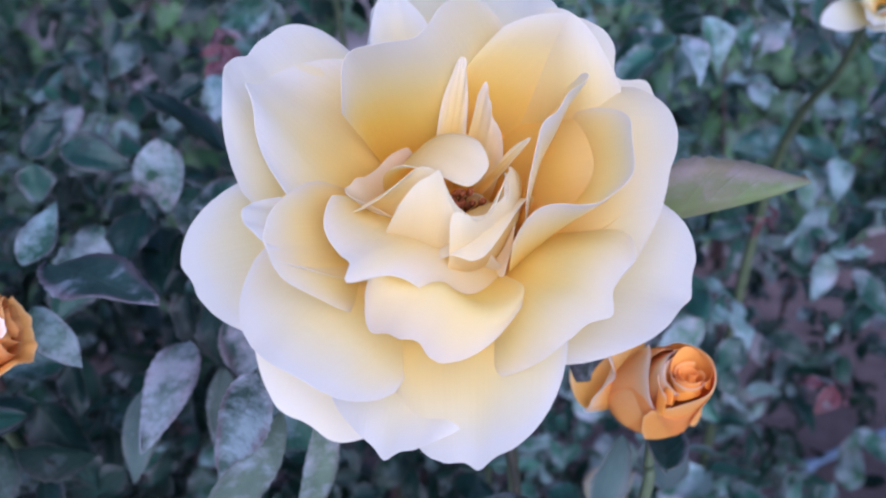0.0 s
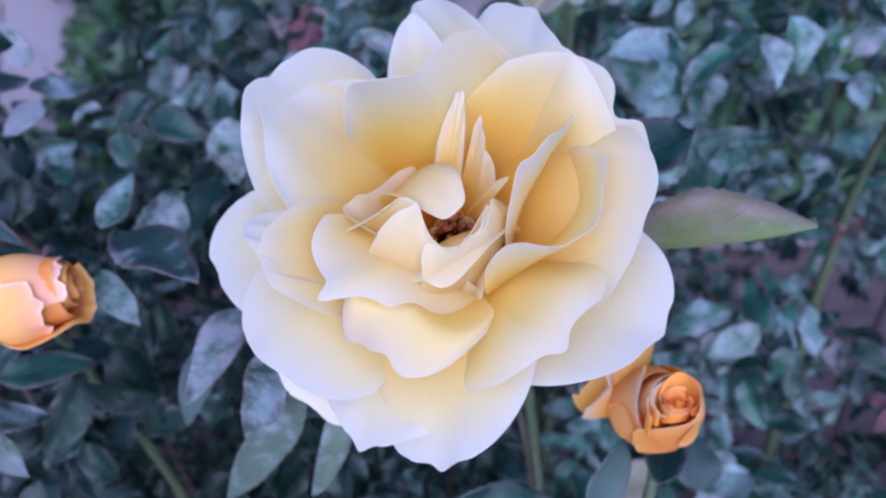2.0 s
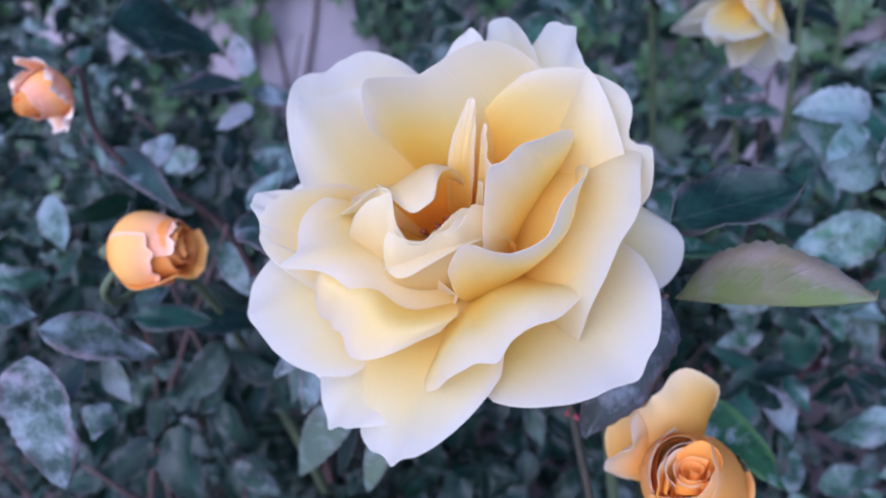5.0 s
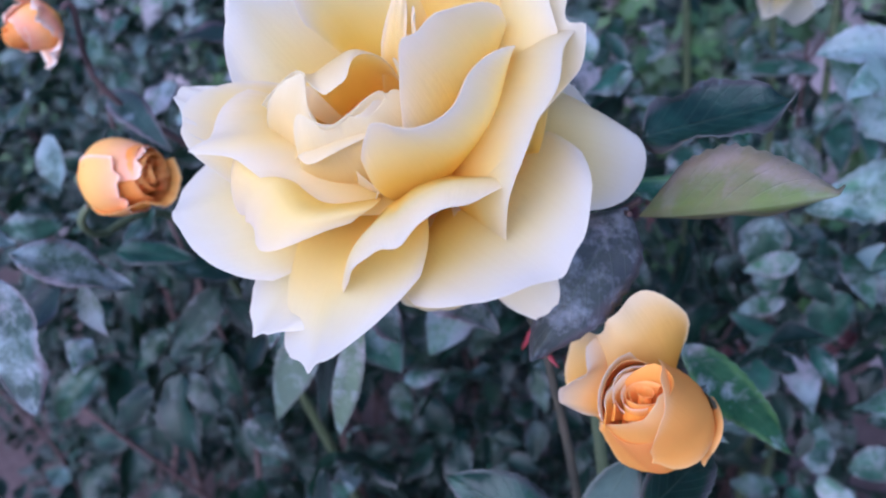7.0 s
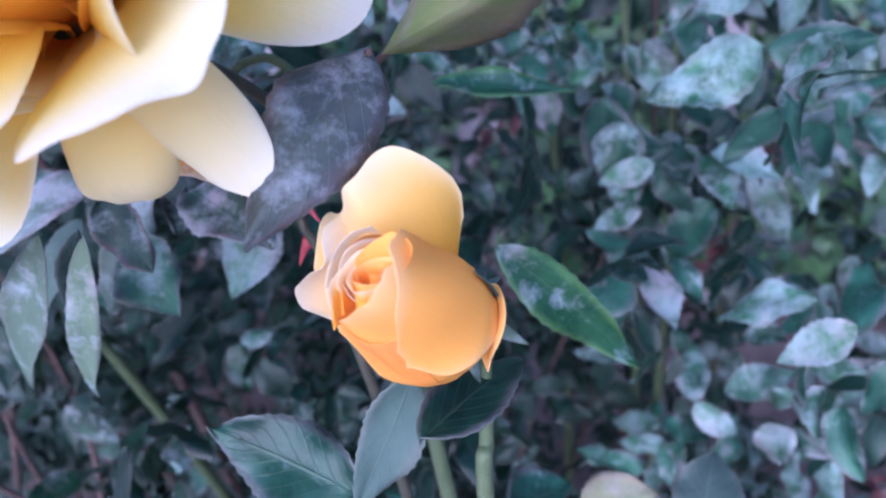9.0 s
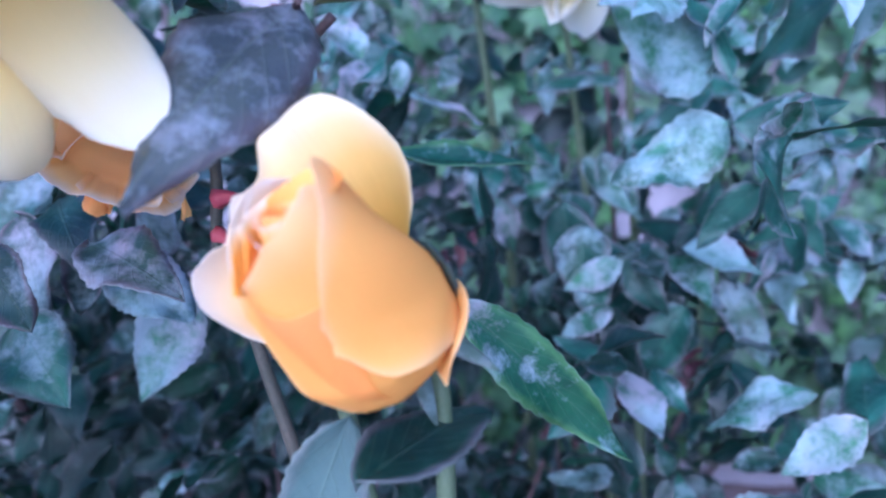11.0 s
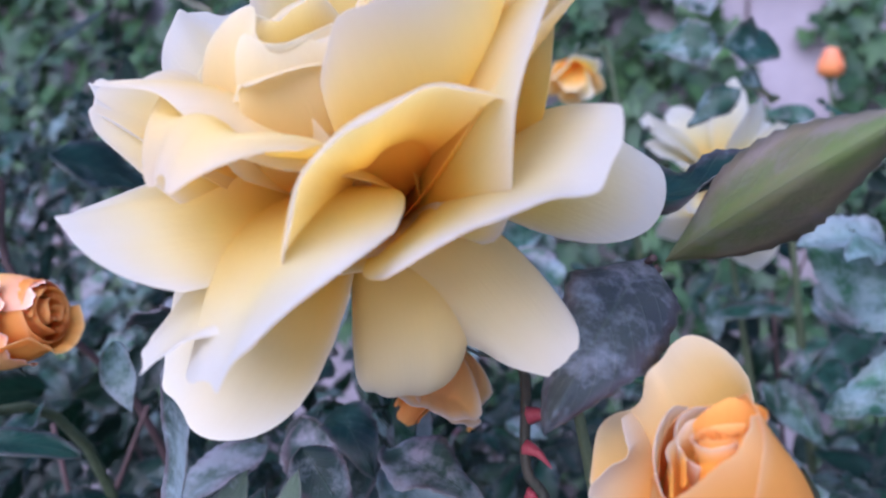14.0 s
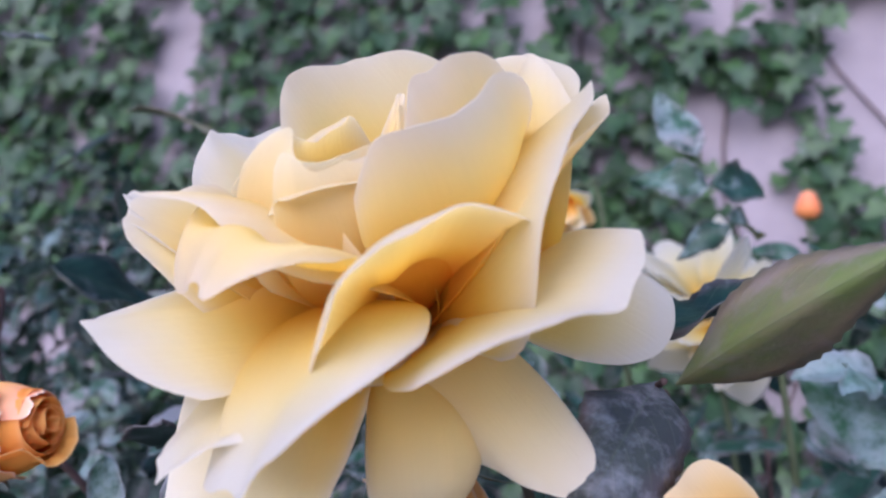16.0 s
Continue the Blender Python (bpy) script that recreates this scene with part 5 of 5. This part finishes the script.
foliage(rose_bush, [s for n, s in enumerate(high) if n % 3], LEAF_DARK_SHADE, NEAR, "crowded dark rose leaves")
# low in the bush the shade is put into the leaf colour
foliage(rose_bush, [s for s in upper if s[0].z <= 0.84], LEAF_DARK_SHADE, NEAR, "lower rose leaves darkened in colour for shade")
# shade inside the bush is painted as a darker leaf colour
foliage(rose_bush, scatter(560, ((-1.0, 0.1), (0.32, 0.56), (0.05, 0.88)), lambda x, y: 0.84, (0.026, 0.038), 23, 0.36), LEAF_DARK_SHADE, NEAR, "leaves inside the bush with shade put into their colour")
canes(rose_bush, 9, 31, ((-0.5, 0.05), (0.32, 0.5)), (0.6, 0.9))

# the hedge of roses behind
hedge = thing("rose_bush", (0.2, 0.7, 0.0), "tall rose hedge of dense dusty blue-green leaves", "rose bush", "rose bushes")
leaf(hedge, LEAF_GLOSS, (-0.0158, 0.3609, 0.8625), (0.0338, 0.3921, 0.8591), (0.1, -0.4, 0.9), 0.022, 'dark leaf with a bright green curled rim', fold=22, curl=22, phase=43)
leaf(hedge, LEAF, (0.0080, 0.4913, 0.8331), (0.0126, 0.4988, 0.7823), (0.1, -0.9, 0.5), 0.036, 'blue-grey mildewed leaf', fold=8, curl=14, phase=44)
leaf(hedge, LEAF, (0.0733, 0.5886, 0.7739), (0.0965, 0.5785, 0.7368), (0.1, -0.9, 0.5), 0.026, '', fold=8, curl=14, phase=45)
leaf(hedge, LEAF_PALE, (0.1184, 0.3465, 0.7004), (0.1144, 0.3748, 0.7192), (0.1, -0.6, 0.75), 0.034, 'pale mildewed leaf', fold=8, curl=14, phase=46)
leaf(hedge, LEAF, (0.0535, 0.3079, 0.7116), (0.0654, 0.3382, 0.7075), (0.1, -0.6, 0.75), 0.028, '', fold=8, curl=14, phase=47)
leaf(hedge, LEAF_FRESH, (0.0728, 0.3349, 0.7009), (0.0991, 0.3503, 0.7091), (0.1, -0.6, 0.75), 0.03, '', fold=8, curl=14, phase=48)
leaf(hedge, LEAF, (-0.0019, 0.5463, 0.8511), (0.0289, 0.5493, 0.8201), (0.1, -0.7, 0.6), 0.02, '', fold=8, curl=14, phase=49)
leaf(hedge, LEAF, (0.0154, 0.5958, 0.8080), (0.0745, 0.6036, 0.7870), (0.1, -0.5, 0.8), 0.026, '', fold=8, curl=14, phase=50)
leaf(hedge, LEAF, (0.0105, 0.5729, 0.8944), (-0.0386, 0.5561, 0.8878), (0.1, -0.5, 0.8), 0.022, '', fold=8, curl=14, phase=51)
leaf(hedge, LEAF, (0.0275, 0.5473, 0.9040), (0.0563, 0.5501, 0.8808), (0.1, -0.7, 0.7), 0.032, '', fold=8, curl=14, phase=52)
leaf(hedge, LEAF, (0.0349, 0.6101, 0.9109), (0.0438, 0.6125, 0.8820), (0.1, -0.7, 0.7), 0.03, '', fold=8, curl=14, phase=53)
leaf(hedge, LEAF, (-0.0083, 0.6011, 0.9042), (-0.0445, 0.5907, 0.8968), (0.1, -0.3, 0.9), 0.02, '', fold=8, curl=14, phase=54)
leaf(hedge, LEAF, (0.0067, 0.5533, 0.8545), (0.0308, 0.5553, 0.8163), (0.1, -0.6, 0.7), 0.026, '', fold=8, curl=14, phase=55)
leaf(hedge, LEAF, (0.0198, 0.4879, 0.8218), (0.0200, 0.4814, 0.7850), (0.1, -0.9, 0.4), 0.034, 'blue-grey leaf hanging behind the bud', fold=8, curl=14, phase=56)
leaf(hedge, LEAF, (0.0742, 0.5761, 0.7826), (0.1017, 0.5679, 0.7357), (0.1, -0.8, 0.5), 0.026, '', fold=8, curl=14, phase=57)


def soil_gap(p):
    return not between(p, (0.01, -0.01, 1.0), (0.74, 1.25, 0.0), 0.11)


def hedge_top(x, y):
    return 1.0 - 0.06 * max(0.0, x) + 0.22 * max(0.0, min(0.6, -x - 0.16))


front = scatter(84, ((-0.12, 0.66), (0.38, 0.52), (0.45, 0.98)), hedge_top, (0.036, 0.056), 5, 0.33, soil_gap)
leaf_parts(hedge, [s for s in front[:240] if s[0].z > 0.80], (LEAF_DUSTY_LIT, LEAF, LEAF_DUSTY_LIT, LEAF_DARK_SHADE))
leaf_parts(hedge, [s for s in front[:240] if s[0].z <= 0.80], (LEAF_DUSTY_LIT, LEAF, LEAF_DARK_SHADE))
behind = front[240:] + scatter(420, ((-1.0, 1.0), (0.46, 0.66), (0.25, 1.2)), hedge_top, (0.034, 0.054), 6, 0.36, soil_gap)
foliage(hedge, [s for s in behind if s[0].x > 0.02 and s[0].z > 0.80], LEAF_DUSTY_LIT, NEAR, "crowded dusty rose leaves")
foliage(hedge, [s for s in behind if s[0].x <= 0.02 and s[0].z > 0.80], LEAF, NEAR, "crowded mildewed rose leaves")
foliage(hedge, [s for s in behind if s[0].z <= 0.80 and s[0].x > 0.02], LEAF_DUSTY_LIT, NEAR, "mildewed lower hedge leaves")
# low hedge leaves: shade painted by the darker leaf colour
foliage(hedge, [s for s in behind if s[0].z <= 0.80 and s[0].x <= 0.02], LEAF_DARK_SHADE, NEAR, "lower hedge leaves darkened in colour for shade")
foliage(hedge, scatter(90, ((-1.2, -0.28), (0.46, 0.66), (0.85, 1.25)), lambda x, y: 1.0 + 0.28 * min(0.9, -x), (0.034, 0.052), 9, 0.36), LEAF_DARK_SHADE, NEAR, "tall dark rose shoots")
inner = scatter(1500, ((-1.3, 1.2), (0.52, 0.80), (0.05, 1.15)), lambda x, y: hedge_top(x, y) - 0.03, (0.026, 0.040), 7, 0.4, soil_gap)
foliage(hedge, [s for s in inner if s[0].x > 0.06 and s[0].z > 0.82], LEAF_DUSTY_LIT, FAR, "dusty leaves inside the hedge")
foliage(hedge, [s for s in inner if s[0].x > 0.06 and s[0].z <= 0.82], LEAF, FAR, "mildewed leaves inside the hedge")
# the hedge's inner shade on this side is in the leaf colour
foliage(hedge, [s for s in inner if s[0].x <= 0.06], LEAF_DARK_SHADE, FAR, "leaves inside the hedge, their colour darkened for shade")
foliage(hedge, scatter(26, ((-0.2, 0.9), (0.44, 0.60), (0.45, 0.95)), hedge_top, (0.016, 0.026), 41, 0.36, soil_gap), LEAF_RED, NEAR, "small red young leaves")
# rearmost leaves, shade put into their colour too
foliage(hedge, scatter(900, ((-1.4, 1.4), (0.75, 1.15), (0.05, 0.95)), lambda x, y: 0.86, (0.028, 0.044), 8, 0.4, soil_gap), LEAF_DARK_SHADE, FAR, "deep foliage with shade put into its colour")
canes(hedge, 30, 32, ((-0.9, 0.9), (0.5, 0.95)), (0.6, 1.0))


# ---------------------------------------------------------------- ivy on the wall
def ivy_leaf():
    """A five-lobed ivy leaf, from its stalk along +y, slightly folded."""
    out = [(0, 0), (0.30, -0.12), (0.48, 0.12), (0.30, 0.30), (0.42, 0.62), (0.16, 0.60), (0.0, 1.0)]
    ring = out + [(-x, y) for x, y in out[-2:0:-1]]
    pts = [(0.0, 0.35, 0.0)] + [(x, y, 0.18 * abs(x) - 0.12 * y * y) for x, y in ring]
    n = len(ring)
    return np.array(pts), [(0, 1 + k, 1 + (k + 1) % n) for k in range(n)], np.array([(x * 2, y) for x, y, _ in pts])


def ivy_cover(x, z):
    """How thickly ivy grows at a place on the wall."""
    q = Vector((x * 2.1 + 0.35 * z, z * 0.9, 3.3))
    bare = 0.0
    for gx, gz, rx, rz in ((0.51, 1.71, 0.07, 0.09), (0.58, 1.57, 0.09, 0.13), (0.64, 1.42, 0.09, 0.15), (0.90, 1.76, 0.14, 0.32), (-0.95, 1.98, 0.07, 0.30), (-1.08, 1.46, 0.08, 0.11), (-0.07, 2.06, 0.05, 0.10), (0.09, 2.05, 0.05, 0.14), (0.58, 2.05, 0.10, 0.12), (-0.48, 0.68, 0.15, 0.26), (-0.75, 0.7, 0.08, 0.15), (-0.35, 1.35, 0.06, 0.08), (0.11, 0.69, 0.09, 0.08), (0.12, 0.47, 0.08, 0.08), (0.64, 1.07, 0.08, 0.08), (-0.57, 1.08, 0.07, 0.07), (0.57, 0.70, 0.12, 0.11), (0.60, 0.57, 0.10, 0.07), (0.08, 0.39, 0.07, 0.07)):
        bare = max(bare, 1 - ((x - gx) / rx) ** 2 - ((z - gz) / rz) ** 2)
    thick = 0.9 * math.exp(-((x - 1.55) / 0.35) ** 2 - ((z - 0.68) / 0.35) ** 2)
    return 0.30 + thick + noise.noise(q) + 0.45 * noise.noise(q * 2.7) - 2.5 * bare


ivy = thing("ivy", WALL @ Vector((0, -0.02, 0)), "green ivy climbing over the plaster wall", "ivy")
r = random.Random(12)
pts, tris, uv = ivy_leaf()
tris = np.array(tris)
vs, fs, uvs = [], [], []
inv = np.array(ivy.matrix_world.inverted() @ WALL)
while len(vs) < 10000:
    x, z = r.uniform(-2.2, 2.6), r.uniform(0.1, 2.8)
    if ivy_cover(x, z) < -0.34 + 0.10 * r.random():
        continue
    size = r.uniform(0.045, 0.085)
    at = Vector((x, -r.uniform(0.015, 0.11), z))
    tip = at + Vector((r.gauss(0, 0.5), r.gauss(-0.25, 0.2), r.gauss(-0.9, 0.35)))
    m = np.array(leaf_turn(at, tip, Vector((r.gauss(0, 0.35), -1, r.gauss(0.45, 0.35)))))
    w = pts * size @ m[:3, :3].T + m[:3, 3]
    vs.append(w @ inv[:3, :3].T + inv[:3, 3])
    fs.append(tris + len(pts) * (len(vs) - 1))
    uvs.append(uv)
ob = piece("foliage", mesh_of("foliage", np.concatenate(vs), np.concatenate(fs).tolist(), np.concatenate(uvs)), IVY, ivy, "green lobed ivy leaves")
ob["kind"] = "stuff"
for n in range(26):
    x = r.uniform(-2.0, 2.4)
    pts3, z = [], 0.0
    while z < 2.6:
        pts3.append(WALL @ Vector((x, -0.012, z)))
        x, z = x + r.gauss(0.02, 0.09), z + r.uniform(0.25, 0.45)
    tube("vine", pts3, [0.006 - 0.004 * k / len(pts3) for k in range(len(pts3))], CANE, ivy, sides=5, steps=3)

# ---------------------------------------------------------------- irrigation pipe on the soil
pipe = thing("irrigation_pipe", (0.66, 1.24, 0.03), "blue-grey plastic irrigation pipe lying on the soil", "pipe")
tube("pipe", [(0.655, 1.235, 0.03), (0.75, 1.29, 0.035), (0.84, 1.345, 0.03), (1.3, 1.6, 0.03)], [0.008, 0.008, 0.008, 0.008], PIPE, pipe)
lathe("end_cap", (0.65, 1.232, 0.03), (-0.85, -0.5, 0), [(-0.012, 0.010), (0.0, 0.0125), (0.014, 0.0125), (0.018, 0.009)], PIPE, pipe, "pale blue end cap")
